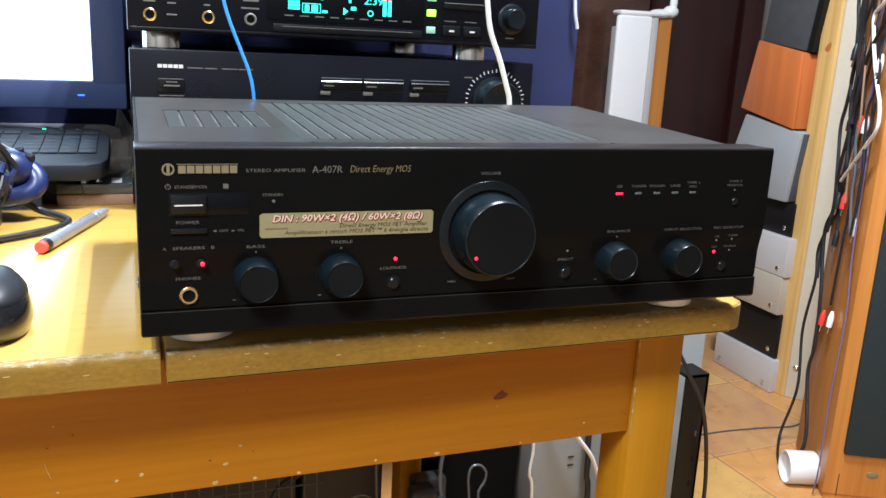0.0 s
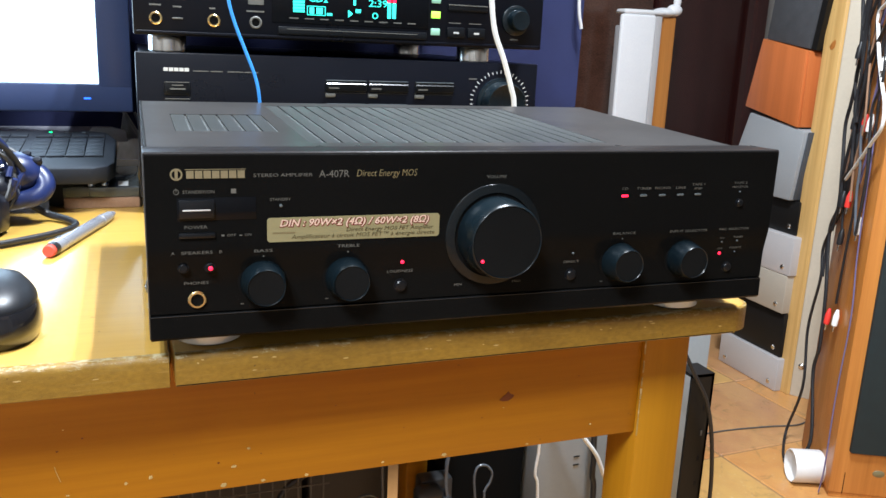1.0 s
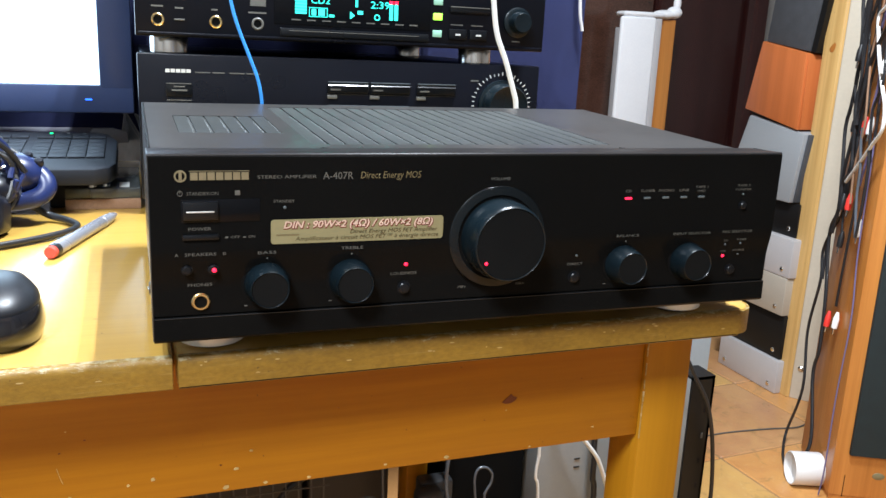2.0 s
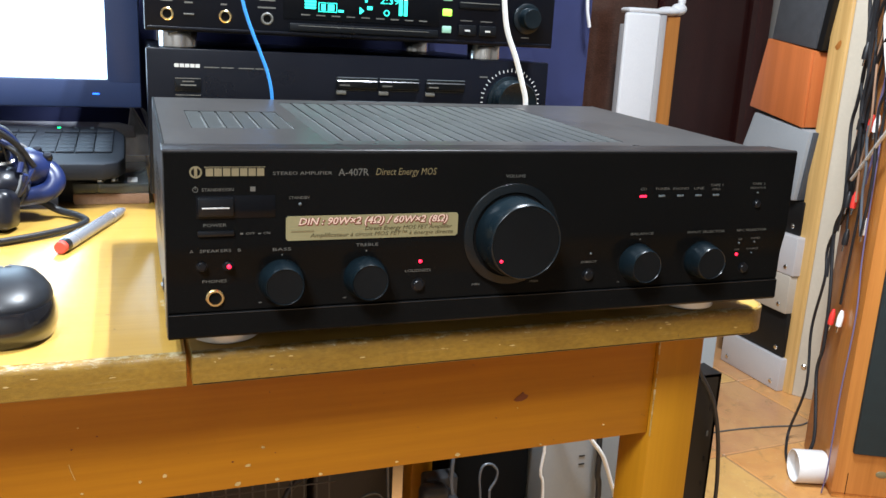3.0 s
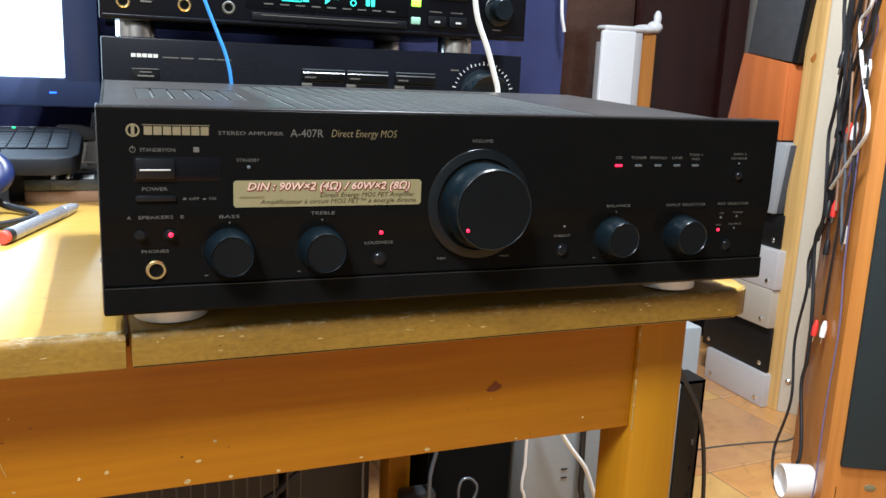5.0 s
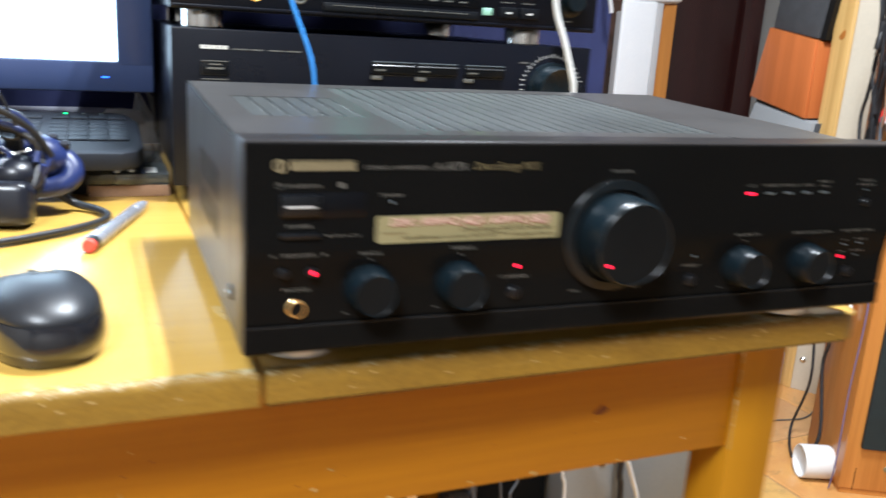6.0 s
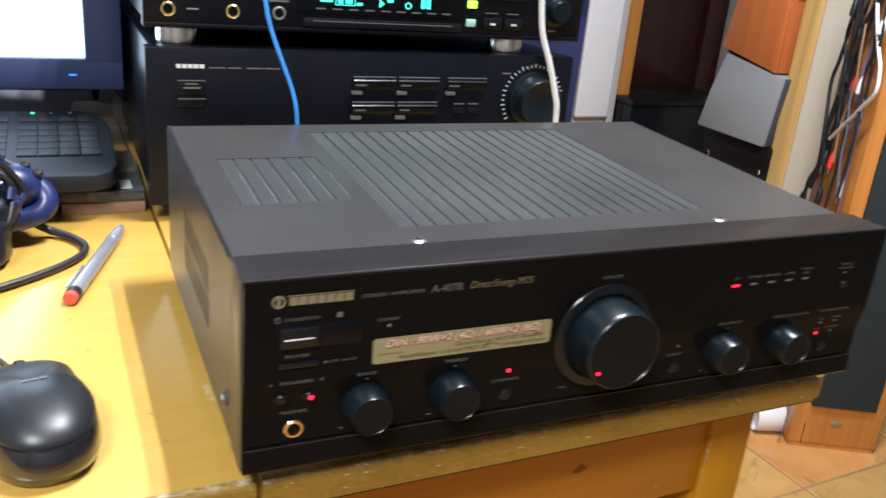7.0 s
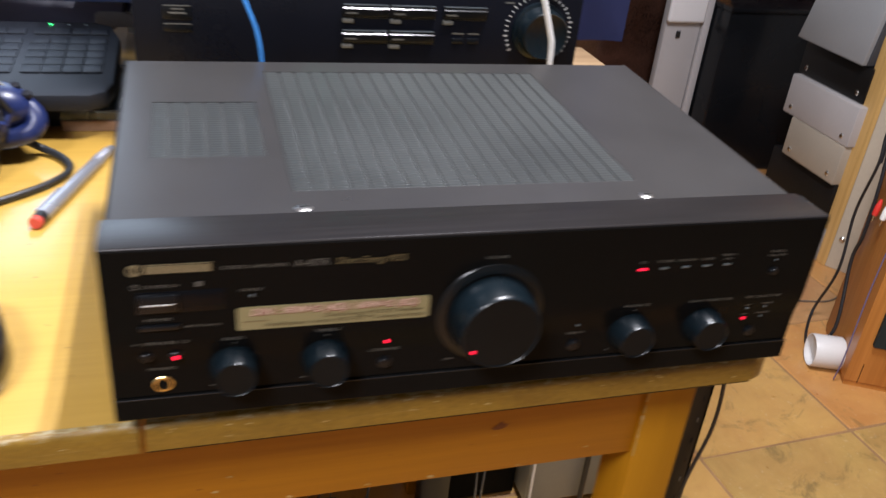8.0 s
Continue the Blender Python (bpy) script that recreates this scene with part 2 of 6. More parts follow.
M = dict(
    fascia=plain("black_fascia", (0.0048, 0.0048, 0.0047), 0.16, 0.0, 0.25, 60, 0.02, 0.0, dust=0.06, spec=0.055),
    strip=brushed("brushed_black_metal", (0.022, 0.020, 0.020), 0.34),
    cover=plain("dark_grey_painted_steel", (0.074, 0.071, 0.070), 0.30, 0.50, 0.08, 90, 0.06),
    # cover's fold darkened in colour to hold back its bright highlight line
    edge=plain("darkened_steel_edge", (0.012, 0.012, 0.012), 0.7, 0.0, 0.2, 90, 0.1, spec=0.08),
    vent=plain("grey_green_vent_plate", (0.062, 0.067, 0.066), 0.38, 0.40, 0.22, 60, 0.1),
    ring=plain("glossy_black_ring", (0.0034, 0.0056, 0.0072), 0.22, 0.0, 0.3, 80, 0.12, dust=0.14, spec=0.34),
    # darker, duller copy of the knob colour, for fronts that reflect little light
    knob_face_shade=plain("darkened_knob_face", (0.0030, 0.0046, 0.0060), 0.45, 0.0, 0.3, 120, 0.10, dust=0.05, spec=0.16),
    # darker than the cover to paint the shadow lines between louvre strips
    groove=plain("shaded_vent_groove", (0.048, 0.050, 0.050), 0.6, 0.0, 0.2, 90, 0.0, spec=0.2),
    film=film("hazy_plastic_film", (0.66, 0.74, 0.84), 0.60),
    film_edge=film("pale_film_edge", (0.86, 0.90, 0.94), 0.85),
    adapter=plain("dark_grey_adapter_plastic", (0.030, 0.031, 0.034), 0.4),
    knob=plain("satin_blue_black_knob", (0.0038, 0.0080, 0.0112), 0.26, 0.0, 0.3, 80, 0.15, dust=0.21, spec=0.40),
    button=plain("black_button", (0.005, 0.006, 0.0078), 0.28, spec=0.3),
    window=plain("smoked_window", (0.004, 0.0045, 0.006), 0.10, 0, 0.1, 60, 0.0, spec=0.14),
    gold=plain("gold_print", (0.23, 0.195, 0.115), 0.4, 0.2),
    gold_dim=plain("dull_gold_print", (0.20, 0.165, 0.085), 0.4, 0.2),
    print=plain("grey_print", (0.105, 0.104, 0.094), 0.5),
    white=plain("white_print", (0.55, 0.55, 0.53), 0.5),
    sticker=plain("champagne_sticker", (0.27, 0.245, 0.13), 0.36, 0.15, 0.06, 40, 0.02),
    blush=plain("peach_white_print", (0.64, 0.47, 0.38), 0.45),
    red_print=plain("red_print", (0.13, 0.005, 0.003), 0.5),
    dark_print=plain("dark_olive_print", (0.055, 0.043, 0.016), 0.5),
    brass=plain("brass_ring", (0.78, 0.60, 0.30), 0.22, 1.0, 0.1, 100, 0.02),
    screw=plain("dull_steel_screw", (0.46, 0.45, 0.43), 0.34, 1.0, 0.12, 100, 0.05),
    # pale colour standing for glints at the louvre ends
    tip=plain("pale_louvre_glint", (0.14, 0.16, 0.16), 0.5, 0.2),
    steel=plain("bright_steel", (0.72, 0.71, 0.68), 0.18, 1.0, 0.08, 100, 0.02),
    foot=plain("satin_silver_foot", (0.84, 0.82, 0.77), 0.22, 0.25, 0.08, 100, 0.02),
    rubber=plain("black_rubber", (0.012, 0.012, 0.012), 0.7),
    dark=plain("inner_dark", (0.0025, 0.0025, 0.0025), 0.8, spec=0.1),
    red_led=glow("red_led", (1.0, 0.012, 0.05), 3.0),
    off_led=plain("unlit_led", (0.09, 0.11, 0.12), 0.3),
    cyan=glow("cyan_display", (0.05, 0.85, 0.70), 1.3),
    green=glow("green_lamp", (0.42, 1.0, 0.08), 1.4),
    pale_green=glow("pale_green_lamp", (0.22, 0.42, 0.32), 0.5),
    blue_led=glow("blue_led", (0.02, 0.14, 1.0), 3.0),
    green_led=glow("green_led", (0.02, 1.0, 0.25), 3.0),
    screen=glow("white_screen", (0.60, 0.80, 1.0), 4.5),
    gloss=plain("polished_black_edge", (0.016, 0.017, 0.019), 0.16, 0.0, 0.1, 60, 0.0),
    hifi=plain("black_hifi_metal", (0.0045, 0.0052, 0.0085), 0.28, 0.0, 0.2, 60, 0.04, spec=0.20),
    # blue in this plastic stands for the veiling glare round the screen
    bezel=plain("glare_blue_bezel", (0.030, 0.045, 0.105), 0.32, 0, 0.1, 60, 0.03),
    keys=plain("black_keycaps", (0.009, 0.011, 0.016), 0.55, spec=0.3),
    grey_plastic=plain("grey_plastic", (0.30, 0.30, 0.34), 0.4),
    pad_blue=plain("blue_translucent_shell", (0.010, 0.019, 0.080), 0.34, 0, 0.3, 60, 0.0, 0.1),
    pad_black=plain("glossy_black_shell", (0.006, 0.007, 0.012), 0.32, 0, 0.3, 60, 0.02, 0.05),
    mouse=plain("satin_black_shell", (0.012, 0.013, 0.016), 0.38, 0, 0.2, 60, 0.02),
    mouse_gloss=plain("gloss_black_base", (0.009, 0.009, 0.011), 0.06, 0, 0.2, 60, 0.0, 0.8),
    pen=plain("silver_pen_plastic", (0.44, 0.45, 0.50), 0.26, 0.6),
    pen_red=plain("coral_red_cap", (0.62, 0.075, 0.05), 0.45),
    glass=clear("clear_acrylic", (0.82, 0.90, 0.90)),
    haze=plain("dull_clear_edge", (0.09, 0.10, 0.115), 0.25),
    brown_base=plain("brown_wood_base", (0.26, 0.15, 0.09), 0.5, 0, 0.3),
    blue_wire=plain("blue_cable", (0.05, 0.30, 0.80), 0.4),
    white_wire=plain("white_cable", (0.82, 0.82, 0.80), 0.4),
    black_wire=plain("black_cable", (0.014, 0.014, 0.016), 0.4),
    purple_wire=plain("violet_cable", (0.13, 0.11, 0.22), 0.45),
    red_plug=plain("red_plug", (0.70, 0.04, 0.03), 0.4),
    table_top=wood("varnished_yellow_wood", (0.475, 0.275, 0.050), (0.575, 0.355, 0.080), "x", 0.30, 0.8, 20, 0.0, 0.5, lines_share=0.22, coat_rough=0.20),
    table_edge=scuffed(),
    arris=wood("worn_arris", (0.24, 0.15, 0.035), (0.42, 0.29, 0.10), "x", 0.45, 0.1, 40, 0.5, 0.2, 0, 0.55),
    apron=wood("orange_varnished_wood", (0.335, 0.122, 0.0034), (0.400, 0.163, 0.0045), "x", 0.36, 0.0, 24, 0.0, 0.5, spec=0.3, lines_share=0.40),
    leg=wood("varnished_leg_wood", (0.340, 0.140, 0.0046), (0.405, 0.182, 0.0064), "z", 0.38, 0.0, 20, 0.0, 0.3, spec=0.3, lines_share=0.3),
    chip=plain("bare_wood_chip", (0.44, 0.31, 0.12), 0.7, 0, 0.25, 200, 0.3),
    knot=plain("dark_knot", (0.13, 0.026, 0.005), 0.4, 0, 0.3, 300, 0.1),
    stone=stone(),
    grout=plain("brown_grout", (0.30, 0.165, 0.070), 0.8, 0, 0.3, 40, 0.4),
    cherry=wood("cherry_veneer", (0.535, 0.142, 0.035), (0.595, 0.168, 0.046), "z", 0.42, 0.1, 7),
    beech=wood("orange_beech_veneer", (0.45, 0.155, 0.026), (0.59, 0.245, 0.055), "z", 0.36, 0.25, 9, 0.0, 0.4),
    pine=wood("pale_pine", (0.60, 0.35, 0.11), (0.74, 0.49, 0.19), "z", 0.5, 0.05, 12, 0.0, 0.5),
    crate=wood("dull_crate_wood", (0.34, 0.21, 0.11), (0.46, 0.31, 0.17), "x", 0.6, 0.0, 14, 0.0, 0.4),
    cream=plain("cream_paint", (0.54, 0.48, 0.38), 0.55, 0, 0.08, 20, 0.15),
    mahogany=wood("dark_polished_mahogany", (0.022, 0.0060, 0.0055), (0.040, 0.011, 0.010), "z", 0.16, 0.45, 3, spec=0.35),
    # blue-black that stands for the dark reflection low in the wardrobe door
    reflection_black=plain("blue_black_reflection", (0.0060, 0.0068, 0.0085), 0.26, 0, 0.35, 40, 0.03, 0.1, spec=0.3),
    brown_panel=plain("mottled_brown_veneer", (0.085, 0.040, 0.028), 0.16, 0, 0.70, 32, 0.05, 0.6, (1, 1, 1.6)),
    wire=plain("dull_grey_wire", (0.075, 0.072, 0.066), 0.5),
    silver=plain("silver_grey_metal", (0.50, 0.48, 0.48), 0.42, 0.2, 0.08, 40, 0.05),
    warm_silver=plain("champagne_metal", (0.44, 0.39, 0.32), 0.42, 0.2, 0.08, 40, 0.05),
    grey_box=plain("mid_grey_vinyl", (0.29, 0.305, 0.32), 0.5, 0, 0.08, 30, 0.15),
    charcoal=plain("charcoal_cloth", (0.055, 0.058, 0.065), 0.85, 0, 0.2, 300, 0.4),
    grille=plain("dark_green_grey_cloth", (0.012, 0.020, 0.022), 0.9, 0, 0.25, 400, 0.4),
    black_box=plain("black_vinyl", (0.007, 0.0066, 0.0066), 0.45, spec=0.3),
    dark_box=plain("dark_grey_brown_board", (0.045, 0.038, 0.032), 0.6),
    foam=plain("white_foam_board", (0.91, 0.93, 0.97), 0.6, 0, 0.05, 30, 0.15),
    pale_grey=plain("pale_grey_board", (0.50, 0.49, 0.50), 0.5, 0, 0.06, 30, 0.1),
    curtain=plain("navy_curtain_cloth", (0.027, 0.035, 0.118), 0.8, 0, 0.15, 120, 0.3),
    wall=plain("dull_wall_paint", (0.25, 0.245, 0.235), 0.8, 0, 0.06, 8, 0.2),
    ceiling=plain("white_ceiling_paint", (0.78, 0.77, 0.74), 0.85, 0, 0.04, 8, 0.2),
    cup=plain("white_plastic", (0.68, 0.67, 0.66), 0.4, 0, 0.05, 40, 0.05),
    pc=plain("grey_sheet_steel", (0.27, 0.295, 0.31), 0.45, 0.2, 0.06, 30, 0.05),
)


# ---- builders ----
def world_of(ob):
    return ob.matrix_basis if ob.parent is None else world_of(ob.parent) @ ob.matrix_parent_inverse @ ob.matrix_basis


def finish(bm, name, angle=32):
    bmesh.ops.recalc_face_normals(bm, faces=bm.faces)
    me = bpy.data.meshes.new(name)
    bm.to_mesh(me)
    bm.free()
    for f in me.polygons:
        f.use_smooth = True
    me.set_sharp_from_angle(angle=radians(angle))
    return me


def part(name, bm, material, parent=None, label=""):
    ob = new(name, bm if isinstance(bm, bpy.types.Mesh) else finish(bm, name))
    ob.data.materials.append(M[material])
    if parent:
        ob.parent = parent
        ob.matrix_parent_inverse = world_of(parent).inverted()
    return tagged(ob, label)


def thing(name, base, label, category, group="", kind=""):
    ob = new(name)
    ob.empty_display_size = 0.05
    ob.location = base
    ob.matrix_basis = Matrix.Translation(base)
    return tagged(ob, label, category, group, kind)


def fuse(*bms):
    out = bmesh.new()
    for b in bms:
        me = bpy.data.meshes.new("tmp")
        b.to_mesh(me)
        b.free()
        out.from_mesh(me)
        bpy.data.meshes.remove(me)
    return out


def moved(bm, m):
    bmesh.ops.transform(bm, matrix=m, verts=bm.verts)
    return bm


def rbox(lo, hi, r=0.0, seg=2):
    bm = bmesh.new()
    bmesh.ops.create_cube(bm, size=1)
    lo, hi = Vector(lo), Vector(hi)
    for v in bm.verts:
        v.co = Vector(((lo[i] + hi[i]) / 2 + v.co[i] * (hi[i] - lo[i])) for i in range(3))
    if r:
        bmesh.ops.bevel(bm, geom=list(bm.edges), offset=r, segments=seg, affect="EDGES", profile=0.5)
    return bm


def prism(outline, axis, a, b, r=0.0):
    """Closed outline in the two other axes, drawn out along axis from a to b."""
    bm = bmesh.new()
    def put(u, v, w):
        return {"x": (w, u, v), "y": (u, w, v), "z": (u, v, w)}[axis]
    low, top = [bm.verts.new(put(u, v, a)) for u, v in outline], [bm.verts.new(put(u, v, b)) for u, v in outline]
    bm.faces.new(low), bm.faces.new(top)
    for i in range(len(outline)):
        j = (i + 1) % len(outline)
        bm.faces.new((low[i], low[j], top[j], top[i]))
    if r:
        bmesh.ops.bevel(bm, geom=list(bm.edges), offset=r, segments=2, affect="EDGES", profile=0.5)
    return bm


def lathe(profile, m, seg=40):
    """(radius, height) pairs turned round z, then placed by m; ends close on the axis when the radius is 0."""
    bm, rings = bmesh.new(), []
    for r, h in profile:
        if r < 1e-7:
            rings.append([bm.verts.new((0, 0, h))])
        else:
            rings.append([bm.verts.new((r * math.cos(2 * math.pi * k / seg), r * math.sin(2 * math.pi * k / seg), h)) for k in range(seg)])
    for p, q in zip(rings, rings[1:]):
        for k in range(seg):
            j = (k + 1) % seg
            loop = [p[k % len(p)], p[j % len(p)], q[j % len(q)], q[k % len(q)]]
            loop = list(dict.fromkeys(loop))
            if len(loop) > 2:
                bm.faces.new(loop)
    return moved(bm, m)


def tube(points, r, seg=8, steps=8, flat=1.0):
    """A round cord through the points."""
    pts = [Vector(p) for p in points]
    pts = [2 * pts[0] - pts[1], *pts, 2 * pts[-1] - pts[-2]]
    line = []
    for i in range(1, len(pts) - 2):
        a, b, c, d = pts[i - 1:i + 3]
        for k in range(steps):
            t = k / steps
            line.append(0.5 * (2 * b + (c - a) * t + (2 * a - 5 * b + 4 * c - d) * t * t + (3 * b - a - 3 * c + d) * t ** 3))
    line.append(pts[-2])
    bm, rings, side = bmesh.new(), [], None
    for i, p in enumerate(line):
        way = (line[min(i + 1, len(line) - 1)] - line[max(i - 1, 0)]).normalized()
        side = way.orthogonal().normalized() if side is None else (side - way * side.dot(way)).normalized()
        up = way.cross(side)
        rings.append([bm.verts.new(p + r * (math.cos(2 * math.pi * k / seg) * side + flat * math.sin(2 * math.pi * k / seg) * up)) for k in range(seg)])
    for p, q in zip(rings, rings[1:]):
        for k in range(seg):
            j = (k + 1) % seg
            bm.faces.new((p[k], p[j], q[j], q[k]))
    bm.faces.new(rings[0]), bm.faces.new(rings[-1])
    return bm


def facing(x, y, z):
    """A turned piece whose axis comes out of a front at y towards the viewer's side."""
    return Matrix.Translation((x, y, z)) @ Matrix.Rotation(radians(90), 4, "X")


def writing(words, x0, x1, z0, z1, y, material, parent, slant=0.0, name="lettering", bold=0.0):
    """Flat letters on a front that faces -y, filling the given width and height."""
    cu = bpy.data.curves.new("letters", "FONT")
    cu.body, cu.shear, cu.resolution_u, cu.offset = words, slant, 2, bold
    tmp = bpy.data.objects.new("letters", cu)
    scene.collection.objects.link(tmp)
    me = bpy.data.meshes.new_from_object(tmp)
    bpy.data.objects.remove(tmp)
    bpy.data.curves.remove(cu)
    xs, ys = [v.co.x for v in me.vertices], [v.co.y for v in me.vertices]
    sx, sz = (x1 - x0) / (max(xs) - min(xs)), (z1 - z0) / (max(ys) - min(ys))
    for v in me.vertices:
        v.co = (x0 + (v.co.x - min(xs)) * sx, y, z0 + (v.co.y - min(ys)) * sz)
    me.update()
    return part(name, me, material, parent)


def mark(x0, x1, z0, z1, y, material, parent, name="mark"):
    return part(name, rbox((x0, y, z0), (x1, y + 0.0004, z1)), material, parent)


# ---- setting ----
FLOOR_BACK, WALL_R, WALL_L, WALL_F, HEIGHT = 2.36, 2.60, -2.1, -2.3, 2.6
floor = tagged(part("floor", rbox((WALL_L, WALL_F, -0.12), (WALL_R, FLOOR_BACK, -0.0028)), "grout"), "floor of orange-brown stone tiles with dark joints", "floor", "", "structure")
# walls and ceiling added to enclose the room so bounced light fills it
for nm, lo, hi in (("wall_north", (WALL_L, FLOOR_BACK, -0.12), (WALL_R, FLOOR_BACK + 0.12, HEIGHT)), ("wall_south", (WALL_L, WALL_F - 0.12, -0.12), (WALL_R, WALL_F, HEIGHT)),
                   ("wall_east", (WALL_R, WALL_F - 0.12, -0.12), (WALL_R + 0.12, FLOOR_BACK + 0.12, HEIGHT)), ("wall_west", (WALL_L - 0.12, WALL_F - 0.12, -0.12), (WALL_L, FLOOR_BACK + 0.12, HEIGHT))):
    tagged(part(nm, rbox(lo, hi), "wall"), "plain wall added to close the room and bounce light", "wall", "", "structure")
tagged(part("ceiling", rbox((WALL_L - 0.12, WALL_F - 0.12, HEIGHT), (WALL_R + 0.12, FLOOR_BACK + 0.12, HEIGHT + 0.1)), "ceiling"), "plain white ceiling added out of view to bounce light", "ceiling", "", "structure")


def build_ceiling_lamp(at, half, wide, long):
    t = thing("ceiling_lamp", (at.x, at.y, HEIGHT), "two-tube fluorescent lamp under the white ceiling", "lamp", "ceiling lamps")
    part("housing", rbox((at.x - half - wide / 2 - 0.035, at.y - long / 2 - 0.03, at.z + 0.02), (at.x + half + wide / 2 + 0.035, at.y + long / 2 + 0.03, HEIGHT), 0.01), "ceiling", t)


# ---- table ----
TOP, BOARD = 0.75, 0.020
TURN = Matrix.Rotation(radians(0.8), 4, "Z")


def board(x0, x1, y0, y1, corner_right=False):
    pts = [(x0, y0)]
    if corner_right:
        r = 0.020
        pts += [(x1 - r + r * math.sin(a), y0 + r - r * math.cos(a)) for a in (k * math.pi / 12 for k in range(7))]
    else:
        pts.append((x1, y0))
    pts += [(x1, y1), (x0, y1)]
    bm = prism(pts, "z", TOP - BOARD, TOP, 0.0022)
    return moved(bm, TURN)


def worn_band(x0, x1, rnd):
    """Front edge strip whose upper arris is rubbed round and slightly wavy."""
    section = ((0.0175, 0.7304, 0), (0.0119, 0.7304, 0), (0.0114, 0.7310, 0), (0.0114, 0.7400, 0.2), (0.0115, 0.7458, 0.5), (0.0120, 0.7478, 1), (0.0129, 0.7493, 1), (0.0143, 0.7502, 0.7), (0.0170, 0.7504, 0.2), (0.0185, 0.7490, 0))
    bm, rings, n = bmesh.new(), [], max(2, int((x1 - x0) / 0.004))
    sag = [rnd.uniform(-0.0006, 0.0003) for _ in range(n + 1)]
    for i in range(n + 1):
        w = (sag[max(0, i - 1)] + sag[i] + sag[min(n, i + 1)]) / 3
        rings.append([bm.verts.new((x0 + (x1 - x0) * i / n, y - w * k * 0.8 + rnd.uniform(-1, 1) * 0.00006 * k, z + w * k)) for y, z, k in section])
    for p, q in zip(rings, rings[1:]):
        for k in range(len(section)):
            j = (k + 1) % len(section)
            bm.faces.new((p[k], q[k], q[j], p[j]))
    bm.faces.new(rings[0]), bm.faces.new(rings[-1])
    return bm


def flake(x, z, s, rnd, tall=0.7):
    """A thin ragged patch on the rail's front."""
    pts = [(x + s * rnd.uniform(0.55, 1.2) * math.cos(a), z + s * tall * rnd.uniform(0.5, 1.2) * math.sin(a)) for a in (k * math.pi / 4.5 for k in range(9))]
    return moved(prism(pts, "y", 0.0527, 0.0531), TURN)


def build_table():
    t = thing("table", (-0.15, 0.43, 0), "varnished yellow wooden table with a jointed top and worn edges", "table")
    part("tabletop", board(-0.80, 0.0108, 0.0145, 0.86), "table_top", t)
    part("tabletop", board(0.0130, 0.4355, 0.0145, 0.86, True), "table_top", t)
    rnd = random.Random(4)
    for x0, x1 in ((-0.80, 0.0102), (0.0136, 0.4165)):
        part("edge_band", moved(worn_band(x0, x1, rnd), TURN), "table_edge", t, "scuffed olive-brown front edge rubbed pale along the top")
    part("edge_line", moved(rbox((0.0138, 0.0112, 0.7311), (0.4150, 0.0120, 0.7316)), TURN), "dark", t, "fine dark line under the edge")
    arc = [k * math.pi / 16 for k in range(9)]
    corner = [(0.4165 + r * math.sin(a), 0.0346 - r * math.cos(a)) for r, way in ((0.0212, 1), (0.0180, -1)) for a in arc[::way]]
    part("edge_band", moved(prism(corner, "z", 0.7304, TOP - 0.0012, 0.0006), TURN), "table_edge", t, "scuffed rounded corner of the edge")
    part("edge_band", moved(rbox((0.4340, 0.0375, TOP - BOARD + 0.0004), (0.4377, 0.85, TOP - 0.0015), 0.001), TURN), "table_edge", t, "scuffed side edge")
    part("front_rail", moved(rbox((-0.76, 0.053, 0.636), (0.3652, 0.075, TOP - BOARD - 0.0005), 0.0012), TURN), "apron", t, "orange varnished rail")
    part("back_rail", moved(rbox((-0.76, 0.650, 0.636), (0.3652, 0.672, TOP - BOARD - 0.0005), 0.0012), TURN), "apron", t)
    part("side_rail", moved(rbox((0.378, 0.0925, 0.636), (0.400, 0.6395, TOP - BOARD - 0.0005), 0.0012), TURN), "apron", t)
    for x in (-0.80, 0.3655):
        for y in (0.050, 0.640):
            bm = rbox((x, y, 0), (x + 0.0425 - (0.008 if y > 0.1 else 0), y + 0.0425, TOP - BOARD - 0.0005), 0.003)
            if y > 0.1 and x > 0:
                moved(bm, Matrix.Translation((0.010, 0, 0)))
            part("leg", moved(bm, TURN), "leg" if y < 0.1 else "apron", t)
    z = 0.634
    while z < 0.722:
        n = rnd.uniform(0.006, 0.020)
        part("worn_corner", moved(tube([(0.3662, 0.0506, z), (0.3661 + rnd.uniform(-0.0002, 0.0002), 0.0505, z + n / 2), (0.3662, 0.0506, z + n)], rnd.uniform(0.0005, 0.0009), 6, 3), TURN), "arris", t, "pale rubbed corner of the leg")
        z += n + rnd.uniform(0.0, 0.006)
    for k in range(38):
        x, z = rnd.uniform(-0.42, 0.408), rnd.triangular(0.7325, 0.7475, 0.7460)
        span = rnd.uniform(0.0006, 0.0022)
        pts = [(x + span * rnd.uniform(0.6, 1.2) * math.cos(a), z + rnd.uniform(0.0002, 0.0006) * math.sin(a)) for a in (j * math.pi / 4 for j in range(8))]
        part("nick", moved(prism(pts, "y", 0.01115, 0.0116), TURN), "chip", t, "pale nick in the varnish")
    # knot, bare chips, a scratch and dark specks
    part("knot", moved(prism([(0.2440, 0.6775), (0.2462, 0.6795), (0.2490, 0.6815), (0.2512, 0.6838), (0.2530, 0.6816), (0.2562, 0.6803), (0.2548, 0.6780), (0.2510, 0.6762), (0.2465, 0.6763)], "y", 0.0527, 0.0531), TURN), "knot", t, "dark knot in the rail")
